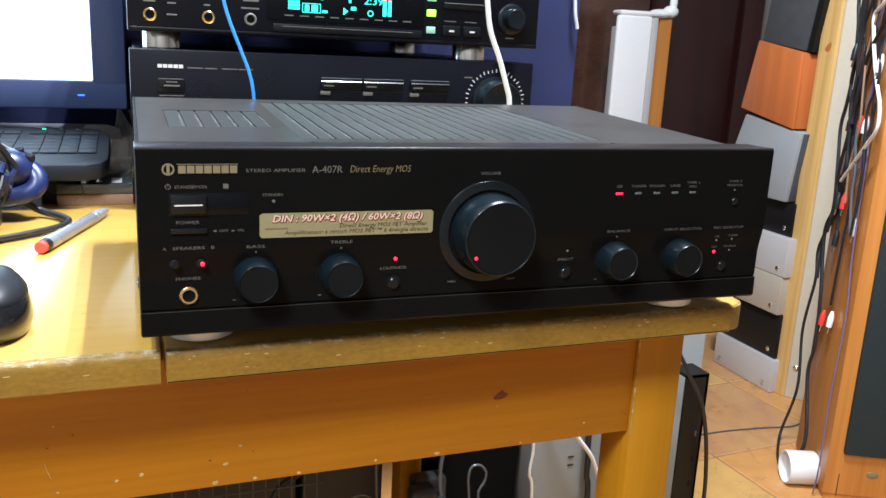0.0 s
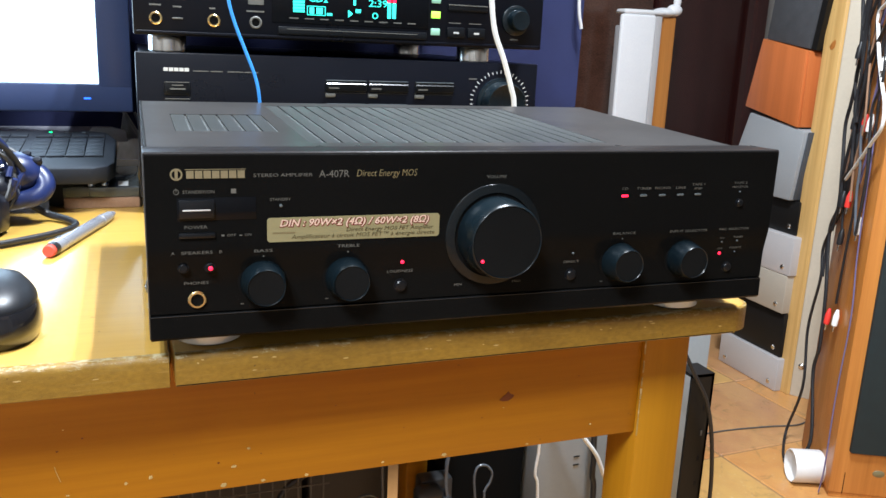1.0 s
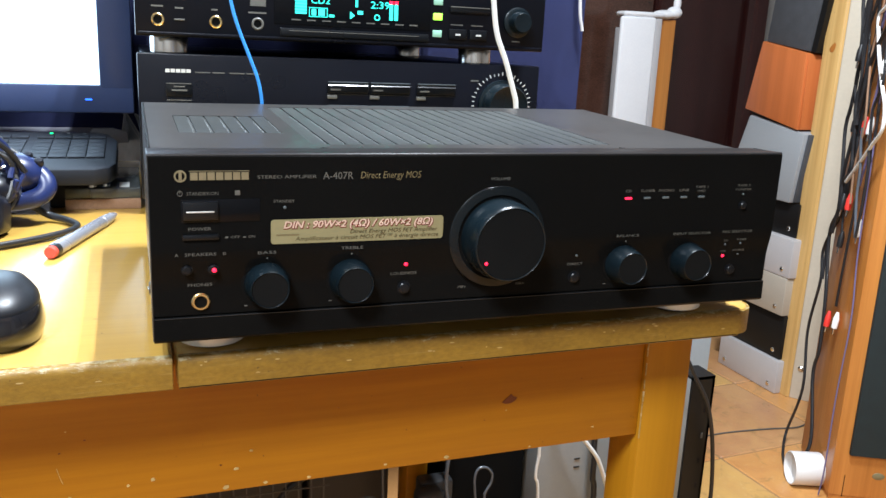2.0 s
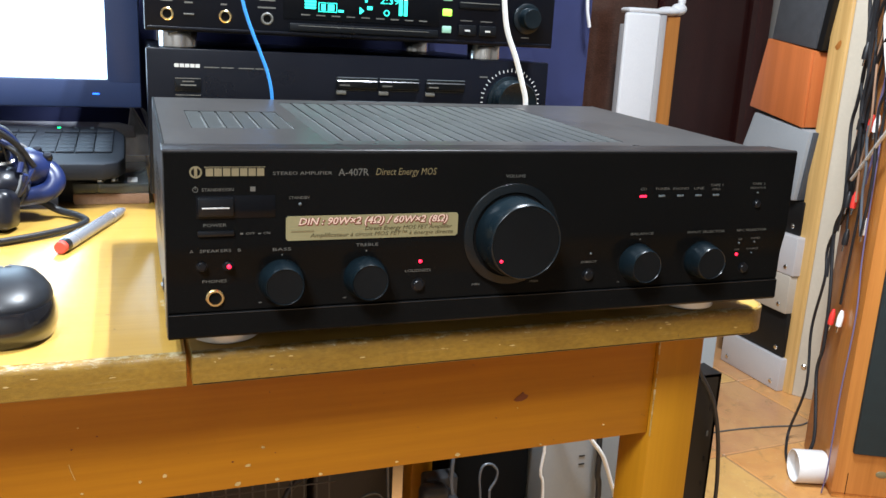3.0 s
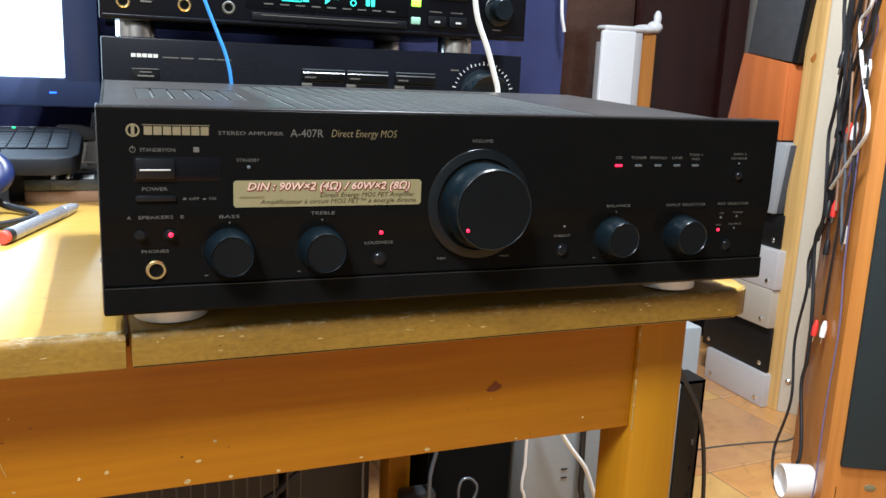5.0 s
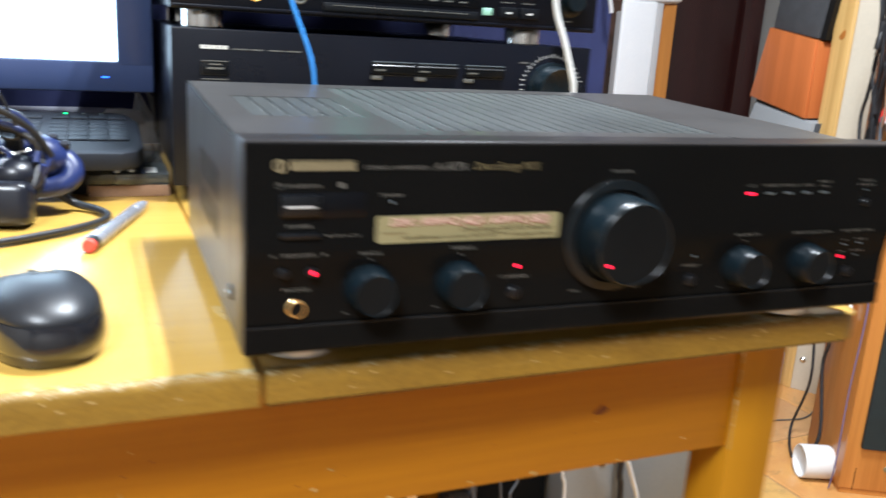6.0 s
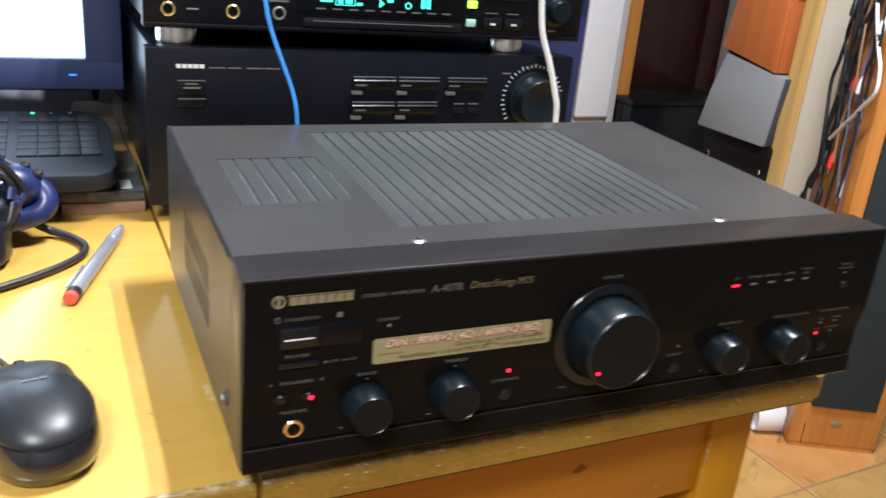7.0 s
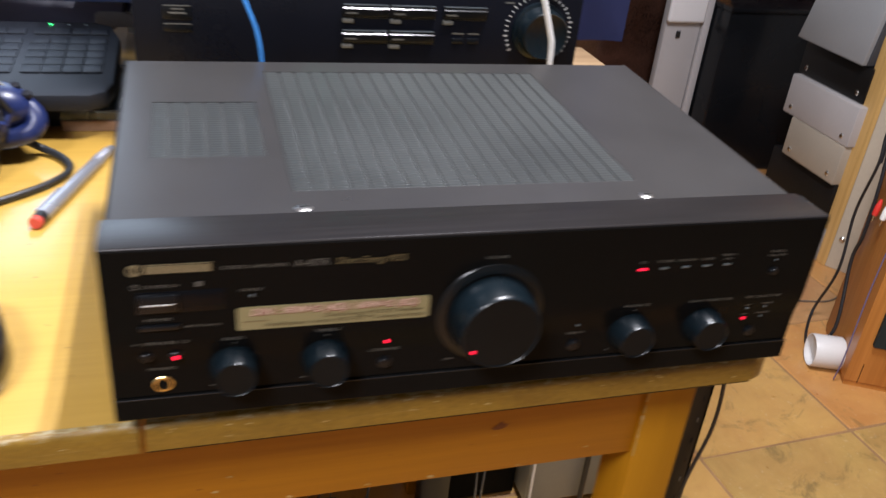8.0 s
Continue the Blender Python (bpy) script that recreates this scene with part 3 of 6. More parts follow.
    for x, z, s in ((0.0507, 0.6520, 0.0020), (-0.0023, 0.6520, 0.0019), (-0.0173, 0.650, 0.0014), (0.2018, 0.6392, 0.0020), (0.2478, 0.671, 0.0007), (0.3238, 0.648, 0.0011), (0.0607, 0.664, 0.0013), (0.0440, 0.6395, 0.0024), (0.0700, 0.6388, 0.0017), (0.0997, 0.6385, 0.0016), (-0.052, 0.647, 0.0010), (0.155, 0.6400, 0.0012), (-0.052, 0.692, 0.0008), (0.270, 0.6385, 0.0012)):
        part("chip", flake(x, z, s, rnd), "chip", t)
    part("scratch", moved(tube([(-0.0583, 0.0530, 0.668), (-0.0572, 0.0530, 0.663), (-0.0553, 0.0530, 0.657)], 0.00025, 6, 4), TURN), "chip", t, "pale scratch in the varnish")
    for x, z, s in ((-0.0563, 0.678, 0.0009), (-0.0413, 0.685, 0.0009), (0.0407, 0.656, 0.0010), (0.0687, 0.659, 0.0006), (0.2308, 0.665, 0.0006), (0.12, 0.688, 0.0005), (-0.10, 0.66, 0.0007), (0.17, 0.665, 0.0005), (0.31, 0.69, 0.0005)):
        part("speck", flake(x, z, s, rnd), "knot", t)
    for x, y, s in ((0.0030, 0.1085, 0.0036), (0.0040, 0.1010, 0.0030), (0.0022, 0.1160, 0.0028), (0.0048, 0.0945, 0.0022)):
        bm = lathe(((0, 0), (s, 0), (s * 0.7, 0.0003), (0, 0.0004)), Matrix.Translation((x, y, TOP)), 9)
        for v in bm.verts:
            v.co.x += rnd.uniform(-0.3, 0.3) * s
            v.co.y += rnd.uniform(-0.5, 0.5) * s
        part("chip", bm, "chip", t)


# ---- the amplifier ----
AX, AB, AT, AD = 0.42, 0.7632, 0.8705, 0.286
CT = 0.8735


def face_y(z):
    """How far the fascia leans back at height z."""
    u = min(1, max(0, (0.817 - z) / 0.022))
    return 0.0028 * u * u * (3 - 2 * u)


def holed_sheet(us, vs, holes, place, depth=(0, 0, 0)):
    """A sheet of cells with some left out; holes is a set of (column, row)."""
    bm, grid = bmesh.new(), {}
    for i, u in enumerate(us):
        for j, v in enumerate(vs):
            grid[i, j] = bm.verts.new(place(u, v))
    for i in range(len(us) - 1):
        for j in range(len(vs) - 1):
            if (i, j) not in holes:
                bm.faces.new((grid[i, j], grid[i + 1, j], grid[i + 1, j + 1], grid[i, j + 1]))
    bmesh.ops.delete(bm, geom=[v for v in bm.verts if not v.link_faces], context="VERTS")
    rim = bmesh.ops.extrude_edge_only(bm, edges=[e for e in bm.edges if e.is_boundary])
    bmesh.ops.translate(bm, verts=[g for g in rim["geom"] if isinstance(g, bmesh.types.BMVert)], vec=depth)
    return bm


VENTS = ((0.0225, 6, 0.1130, 0.2010), (0.1020, 19, 0.0650, 0.2620))
PITCH, STRIP = 0.01155, 0.0098


def vent_openings():
    """Column and row breaks of the two vent openings in the cover's top."""
    us = sorted({0.003, AX - 0.003, *(v for x, n, _, _ in VENTS for v in (x - 0.0004, x + (n - 1) * PITCH + STRIP + 0.0004))})
    vs = sorted({0.0352, AD - 0.002, *(v for _, _, y0, y1 in VENTS for v in (y0 - 0.0004, y1 + 0.0004))})
    holes = set()
    for x, n, y0, y1 in VENTS:
        i = us.index(x - 0.0004)
        holes |= {(i, j) for j in range(len(vs) - 1) if vs[j] >= y0 - 0.0005 and vs[j + 1] <= y1 + 0.0005}
    return us, vs, holes


def louvre_strip(x, y0, y1):
    """One strip of fine louvres: small steps that rise away from the front."""
    bm, rows, y = bmesh.new(), [], y0
    while y < y1 - 0.002:
        for dy, dz in ((0, -0.00036), (0.0003, -0.00024), (0.0032, -0.00030)):
            rows.append([bm.verts.new((u, y + dy, CT + dz)) for u in (x, x + STRIP)])
        y += 0.0036
    rows.append([bm.verts.new((u, y1, CT - 0.0003)) for u in (x, x + STRIP)])
    for p, q in zip(rows, rows[1:]):
        bm.faces.new((p[0], p[1], q[1], q[0]))
    rim = bmesh.ops.extrude_edge_only(bm, edges=[e for e in bm.edges if e.is_boundary])
    bmesh.ops.translate(bm, verts=[g for g in rim["geom"] if isinstance(g, bmesh.types.BMVert)], vec=(0, 0, -0.0009))
    return bm


def sloped(bm):
    """The steel cover rises slightly from the front strip to the back."""
    for v in bm.verts:
        v.co.z += (-0.0066 + 0.0081 * (v.co.y - 0.031) / 0.255) * max(0.0, v.co.z - AB) / (CT - AB)
    return bm


def knob_at(t, x, z, r, length, name="knob"):
    y = face_y(z)
    k = part(name, lathe(((r * 1.02, 0), (r * 1.02, 0.0015), (r * 0.99, 0.003), (r * 0.87, length - 0.0012), (r * 0.825, length), (r * 0.79, length - 0.0005), (r * 0.78, length - 0.0009)), facing(x, y - 0.0004, z), 48), "knob", t, "satin blue-black tapered knob")
    part("cap", lathe(((r * 0.785, length - 0.0020), (r * 0.785, length - 0.0006), (0, length - 0.0008)), facing(x, y - 0.0004, z), 40), "knob_face_shade", k, "front of the knob, coloured darker to look unlit")
    part("collar", lathe(((r * 1.14, 0), (r * 1.14, 0.0004), (r * 1.03, 0.0006), (r * 1.0, 0)), facing(x, y, z), 40), "dark", t)
    return k


def press_button(t, x, z, r, material="button"):
    y = face_y(z)
    return part("push_button", lathe(((r * 1.25, 0), (r * 1.25, 0.0003), (r * 1.05, 0.0003), (r, 0.0003), (r, 0.0018), (r * 0.8, 0.0024), (0, 0.0026)), facing(x, y, z), 20), material, t)


def lamp_dot(t, x, z, r, material, y=None):
    return part("indicator", lathe(((r * 0.86, 0), (r * 0.86, 0.0005), (r * 0.5, 0.0009), (0, 0.001)), facing(x, face_y(z) if y is None else y, z), 14), material, t)


def build_amplifier():
    t = thing("stereo_amplifier", (AX / 2, AD / 2, TOP), "black stereo amplifier with round knobs and gold sticker on the table", "amplifier")
    # front: flat above, leaning back a little below the knobs, groove above the skirt
    zs = [AT - 0.0012, 0.86, 0.84, 0.82, 0.817, 0.813, 0.809, 0.805, 0.801, 0.797, 0.793, 0.786, 0.7789]
    outline = [*((face_y(z), z) for z in zs), (0.0040, 0.7786), (0.0040, 0.7780), (0.0016, 0.7777), (0.0012, AB + 0.0015), (0.0026, AB), (0.031, AB), (0.031, AT - 0.0042), (0.0014, AT - 0.0042), (0.0002, AT - 0.0010)]
    part("fascia", prism(outline, "x", 0.0006, AX - 0.0006), "fascia", t, "glossy black front panel")
    part("skirt_edge", rbox((0.0010, 0.0012, 0.77735), (AX - 0.0010, 0.0026, 0.77775), 0.0001), "gloss", t, "fine glossy edge above the skirt")
    part("side_cap", rbox((0.0, 0.0036, AB + 0.0005), (0.0010, 0.0305, AT - 0.0002), 0.0003), "cover", t)
    part("side_cap", rbox((AX - 0.0010, 0.0036, AB + 0.0005), (AX, 0.0305, AT - 0.0002), 0.0003), "cover", t)
    part("top_strip", prism([(0.0006, AT - 0.0004), (0.0014, AT + 0.0004), (0.0350, AT - 0.0010), (0.0350, AT - 0.0040), (0.0014, AT - 0.0040)], "x", 0.0003, AX - 0.0003, 0.0002), "strip", t, "brushed black metal strip along the front")
    # folded steel cover
    x0, x1, r = 0.0012, AX - 0.0012, 0.0011
    arc = [(x0 + r - r * math.cos(a), CT - r + r * math.sin(a)) for a in (k * math.pi / 8 for k in range(5))]
    hood = [(x0, AB - 0.0012), *arc, (0.0032, CT), (0.0032, CT - 0.0012), (x0 + 0.0012, CT - 0.003), (x0 + 0.0012, AB - 0.0012)]
    cover = part("cover", sloped(prism([(AX - u, v) for u, v in hood], "y", 0.0352, AD)), "cover", t, "dark grey painted steel cover")
    # left side sheet with its fine slots
    cols = [(0.1035 + k * 0.0052, 0.1035 + k * 0.0052 + 0.0026) for k in range(19)]
    rows = ((0.7975, 0.8180), (0.8205, 0.8410))
    us, vs = sorted({0.0352, AD, *(c for p in cols for c in p)}), sorted({AB - 0.0012, CT - r, *(c for p in rows for c in p)})
    holes = {(us.index(a), vs.index(c)) for a, _ in cols for c, _ in rows}
    part("side_sheet", sloped(holed_sheet(us, vs, holes, lambda u, v: (x0, u, v), (0.0004, 0, 0))), "cover", cover, "dark grey steel side with fine slots")
    part("side_backing", rbox((x0 + 0.0004, 0.09, 0.785), (x0 + 0.003, 0.215, 0.852)), "vent", cover)
    part("edge_fold", sloped(prism([*arc, (0.0032, CT), (0.0032, CT - 0.001), (x0 + 0.001, CT - 0.003)], "y", 0.0352, AD)), "edge", cover)
    us, vs, holes = vent_openings()
    part("top_sheet", sloped(holed_sheet(us, vs, holes, lambda u, v: (u, v, CT), (0, 0, -0.0012))), "cover", cover, "dark grey steel top with two vent openings")
    part("vent_backing", sloped(rbox((0.012, 0.050, CT - 0.0040), (AX - 0.06, AD - 0.01, CT - 0.0014))), "groove", cover, "plate under the vents, coloured dark for the shade between strips")
    for x, n, y0, y1 in VENTS:
        for k in range(n):
            part("louvre", sloped(louvre_strip(x + k * PITCH, y0, y1)), "vent", cover, "grey-green strip of fine louvres")
        # tiny pale pyramids imitate specular glints along each strip
        tips = bmesh.new()
        for k in range(n):
            a = x + k * PITCH + STRIP - 0.0006
            for j in range(int((y1 - y0) * 0.72 / 0.0036)):
                y = y0 + j * 0.0036
                low = [tips.verts.new((a + dx, y + dy, CT - 0.00030)) for dx, dy in ((-0.0003, 0), (0.0006, 0), (0.0006, 0.0008), (-0.0003, 0.0008))]
                peak = tips.verts.new((a + 0.0004, y + 0.0003, CT - 0.00012))
                for i in range(4):
                    tips.faces.new((low[i], low[(i + 1) % 4], peak))
        part("louvre_tips", sloped(tips), "tip", cover, "fine pale tips added as painted glints on the louvres")
    part("back_panel", rbox((0.003, AD - 0.0045, AB + 0.004), (AX - 0.003, AD - 0.0015, CT - 0.003)), "cover", t)
    part("chassis", rbox((0.004, 0.030, AB), (AX - 0.004, AD - 0.004, AB + 0.0045), 0.001), "cover", t)
    for x in (0.105, 0.3175):
        s = part("screw", lathe(((0.0046, 0), (0.0046, 0.0004), (0.0036, 0.0010), (0.0016, 0.0013), (0, 0.0012)), Matrix.Translation((x, 0.0445, CT - 0.0065)), 20), "screw", t, "domed bright steel screw")
        part("slot", fuse(rbox((x - 0.0026, 0.0441, CT - 0.0056), (x + 0.0026, 0.0449, CT - 0.0051)), rbox((x - 0.0004, 0.0419, CT - 0.0056), (x + 0.0004, 0.0471, CT - 0.0051))), "dark", s)
    side = Matrix.Translation((x0, 0.0478, 0.7826)) @ Matrix.Rotation(radians(-90), 4, "Y")
    s = part("screw", lathe(((0.0048, 0), (0.0048, 0.0006), (0.0036, 0.0018), (0, 0.0022)), side, 18), "cover", t)
    part("slot", rbox((x0 - 0.0026, 0.0446, 0.7822), (x0 - 0.0018, 0.0510, 0.7830)), "steel", s)
    for x in (0.0350, 0.3715):
        for y in (0.0410, 0.235):
            f = part("foot", lathe(((0, 0.0015), (0.0195, 0.0015), (0.0203, 0.0022), (0.0203, 0.0116), (0.0190, 0.0131), (0, 0.0131)), Matrix.Translation((x, y, TOP)), 40), "foot", t, "round satin silver foot")
            part("pad", lathe(((0, 0), (0.0165, 0), (0.0165, 0.0016), (0, 0.0016)), Matrix.Translation((x, y, TOP)), 24), "rubber", f)
    # controls
    for x in (0.0635, 0.1130):
        knob_at(t, x, 0.7950, 0.0128, 0.0140)
    for x in (0.3000, 0.3510):
        knob_at(t, x, 0.7958, 0.0128, 0.0140)
    vx, vz = 0.2065, 0.8183
    part("volume_ring", lathe(((0.0324, -0.0006), (0.0324, 0.0004), (0.0319, 0.0010), (0.0274, 0.0020), (0.0269, 0.0020), (0.0266, 0.0004)), facing(vx, 0.0004, vz), 72), "ring", t, "bevelled dark ring round the volume knob")
    part("volume_gap", lathe(((0.0282, 0.0007), (0.02, 0.0007), (0, 0.0007)), facing(vx, 0.0, vz), 48), "dark", t)
    v = part("volume_knob", lathe(((0.0248, 0.0004), (0.0247, 0.0100), (0.0238, 0.0186), (0.0230, 0.0212), (0.0225, 0.0217), (0.0220, 0.0211), (0.0216, 0.0200)), facing(vx, 0.0, vz), 72), "knob", t, "large satin blue-black volume knob")
    part("cap", lathe(((0.0219, 0.0180), (0.0219, 0.0211), (0, 0.0210)), facing(vx, 0.0, vz), 64), "knob_face_shade", v, "front of the knob, coloured darker to look unlit")
    lamp_dot(v, vx - 0.0158, vz - 0.0112, 0.0012, "red_led", -0.0210)
    # standby window and keys
    part("window", rbox((0.0168, -0.0003, 0.8330), (0.0596, 0.0006, 0.8458), 0.0002), "window", t, "smoked remote window")
    k = part("standby_key", rbox((0.0176, -0.0022, 0.8345), (0.0366, 0.0004, 0.8448), 0.0007), "button", t)
    part("key_line", rbox((0.0196, -0.0026, 0.8388), (0.0344, -0.0018, 0.8396), 0.0002), "white", k, "thin white line")
    part("power_key", rbox((0.0172, -0.0016, 0.8232), (0.0368, 0.0004, 0.8262), 0.0006), "button", t)
    for x, z, r in ((0.0192, 0.8058, 0.0026), (0.0335, 0.8057, 0.0026), (0.1467, 0.7880, 0.0034), (0.2642, 0.7885, 0.0034), (0.3902, 0.8343, 0.0024), (0.3885, 0.7876, 0.0032)):
        press_button(t, x, z, r)
    lamp_dot(t, 0.0338, 0.8057, 0.0014, "red_led", -0.0014)
    for x, z, m, r in ((0.1473, 0.8030, "red_led", 0.0013), (0.3813, 0.7978, "red_led", 0.0012), (0.0735, 0.8403, "off_led", 0.0011), (0.2646, 0.8032, "off_led", 0.0009), (0.3900, 0.8421, "off_led", 0.0007),
                      (0.3812, 0.8063, "off_led", 0.0008), (0.3940, 0.8068, "off_led", 0.0008), (0.3940, 0.7985, "off_led", 0.0007)):
        lamp_dot(t, x, z, r, m)
    for k, x in enumerate((0.2985, 0.3128, 0.3272, 0.3415, 0.3556)):
        part("source_lamp", rbox((x - 0.0026, -0.0006, 0.8402), (x + 0.0026, 0.0004, 0.8417), 0.0005), "off_led" if k else "red_led", t, "" if k else "lit red source lamp")
    y = face_y(0.7865)
    j = part("headphone_jack", lathe(((0.0052, 0), (0.0052, 0.0008), (0.0046, 0.0014), (0.0036, 0.0014), (0.0033, 0.0006), (0.0033, 0.0001)), facing(0.0263, y, 0.7865), 32), "brass", t, "gold ring of the headphone socket")
    part("socket", lathe(((0.0034, 0.0003), (0, 0.0003)), facing(0.0263, y, 0.7865), 20), "dark", j)
    # maker's mark as plain gold shapes
    part("emblem", lathe(((0.0033, 0), (0.0033, 0.0004), (0.0024, 0.0004), (0.0024, 0)), facing(0.0170, 0.0, 0.8588), 28), "gold", t)
    part("emblem_bar", rbox((0.0162, -0.0004, 0.8566), (0.0178, 0.0, 0.8612)), "gold", t)
    for k in range(7):
        a = 0.0222 + k * 0.00455
        mark(a, a + 0.0039, 0.8566, 0.8608, -0.0004, "gold", t, "emblem_block")
    mark(0.0215, 0.0540, 0.8614, 0.8617, -0.0004, "gold", t, "emblem_rule")
    F = -0.0002
    for words, a, b, z, h, m in (("STEREO AMPLIFIER", 0.0582, 0.0916, 0.8570, 0.0022, "print"), ("A-407R", 0.0952, 0.1130, 0.8562, 0.0042, "print"),
                                 ("STANDBY/ON", 0.0200, 0.0369, 0.8482, 0.0021, "print"), ("STANDBY", 0.0672, 0.0790, 0.8432, 0.0019, "print"), ("POWER", 0.0205, 0.0328, 0.8284, 0.0021, "print"),
                                 ("OFF", 0.0432, 0.0482, 0.8234, 0.0017, "print"), ("ON", 0.0530, 0.0566, 0.8234, 0.0017, "print"), ("VOLUME", 0.1995, 0.2127, 0.8543, 0.0021, "print"),
                                 ("CD", 0.2960, 0.3005, 0.8450, 0.0019, "print"), ("TUNER", 0.3070, 0.3184, 0.8450, 0.0019, "print"), ("PHONO", 0.3212, 0.3332, 0.8450, 0.0019, "print"),
                                 ("LINE", 0.3375, 0.3452, 0.8450, 0.0019, "print"), ("TAPE 1", 0.3502, 0.3604, 0.8470, 0.0018, "print"), ("/MD", 0.3520, 0.3586, 0.8443, 0.0017, "print"),
                                 ("TAPE 2", 0.3846, 0.3955, 0.8476, 0.0017, "print"), ("MONITOR", 0.3835, 0.3965, 0.8448, 0.0016, "print")):
        writing(words, a, b, z, z + h * (0.85 if h < 0.003 else 1), F, m, t)
    writing("Direct Energy MOS", 0.1174, 0.1544, 0.8552, 0.8605, F, "gold_dim", t, 0.2, "lettering", -0.006)
    part("power_symbol", fuse(lathe(((0.0015, 0), (0.0015, 0.0003), (0.0012, 0.0003), (0.0012, 0)), facing(0.0166, 0.0, 0.8492), 18), rbox((0.01645, -0.0004, 0.8492), (0.01675, 0, 0.8512))), "print", t)
    mark(0.0458, 0.0486, 0.8480, 0.8506, -0.0003, "print", t)
    mark(0.0402, 0.0418, 0.8236, 0.8246, -0.0003, "print", t), mark(0.0500, 0.0516, 0.8236, 0.8242, -0.0003, "print", t)
    for words, a, b, z, h in (("A", 0.0129, 0.0148, 0.8139, 0.0021), ("SPEAKERS", 0.0182, 0.0352, 0.8139, 0.0021), ("B", 0.0388, 0.0405, 0.8139, 0.0021), ("PHONES", 0.0195, 0.0328, 0.7956, 0.0021),
                              ("BASS", 0.0582, 0.0686, 0.8135, 0.0021), ("TREBLE", 0.1064, 0.1198, 0.8144, 0.0021), ("LOUDNESS", 0.1380, 0.1545, 0.7963, 0.0021), ("MIN", 0.1822, 0.1872, 0.7856, 0.0017),
                              ("MAX", 0.2222, 0.2282, 0.7856, 0.0017), ("DIRECT", 0.2585, 0.2698, 0.7966, 0.0019), ("BALANCE", 0.2922, 0.3094, 0.8150, 0.0020), ("INPUT SELECTOR", 0.3365, 0.3668, 0.8148, 0.0020),
                              ("REC SELECTOR", 0.3768, 0.4018, 0.8150, 0.0019), ("CD", 0.3792, 0.3828, 0.8086, 0.0015), ("TUNER", 0.3900, 0.3984, 0.8090, 0.0015), ("OFF", 0.3786, 0.3830, 0.8007, 0.0014), ("SOURCE", 0.3888, 0.3990, 0.8010, 0.0015)):
        writing(words, a, b, z, z + h * 0.82, face_y(z) - 0.0004, "print", t)
    for x, z in ((0.0635, 0.8105), (0.1130, 0.8110), (0.3000, 0.8115)):
        mark(x - 0.0004, x + 0.0004, z, z + 0.0009, face_y(z) - 0.0003, "print", t)
    for x in (0.0505, 0.1000, 0.2870):
        mark(x, x + 0.0018, 0.7822, 0.7826, face_y(0.7822) - 0.0003, "print", t)
    # gold sticker
    s = part("sticker", prism([(0.0655 + a, 0.8191 + b) for a, b in ((0.0012, 0), (0.1028, 0), (0.104, 0.0012), (0.104, 0.013), (0.1028, 0.0142), (0.0012, 0.0142), (0, 0.013), (0, 0.0012))], "y", -0.0004, 0.0), "sticker", t, "champagne gold sticker with pale lettering shadowed in red")
    writing("DIN : 90W×2 (4Ω) / 60W×2 (8Ω)", 0.0724, 0.1632, 0.8263, 0.8326, -0.00055, "red_print", s, 0.25, "letter_shadow", 0.078)
    writing("DIN : 90W×2 (4Ω) / 60W×2 (8Ω)", 0.0726, 0.1627, 0.8268, 0.8326, -0.00065, "blush", s, 0.25, "lettering", 0.020)
    writing("Direct Energy MOS FET Amplifier", 0.1115, 0.1658, 0.8233, 0.8264, -0.0006, "dark_print", s, 0.25)
    writing("Amplificateur à circuit MOS FET™ à énergie directe", 0.0792, 0.1665, 0.8199, 0.8232, -0.0006, "dark_print", s, 0.25)
    mark(0.0685, 0.0815, 0.8240, 0.8249, -0.0006, "gold_dim", s, "code_bar")


# ---- hi-fi stack behind ----
HY = 0.425


def hifi_case(t, x0, x1, z0, z1, depth):
    part("body", rbox((x0 + 0.004, HY + 0.012, z0 + 0.002), (x1 - 0.004, HY + depth, z1), 0.002), "hifi", t)
    return part("front_panel", rbox((x0, HY, z0), (x1, HY + 0.014, z1), 0.0018), "hifi", t, "satin black front panel")


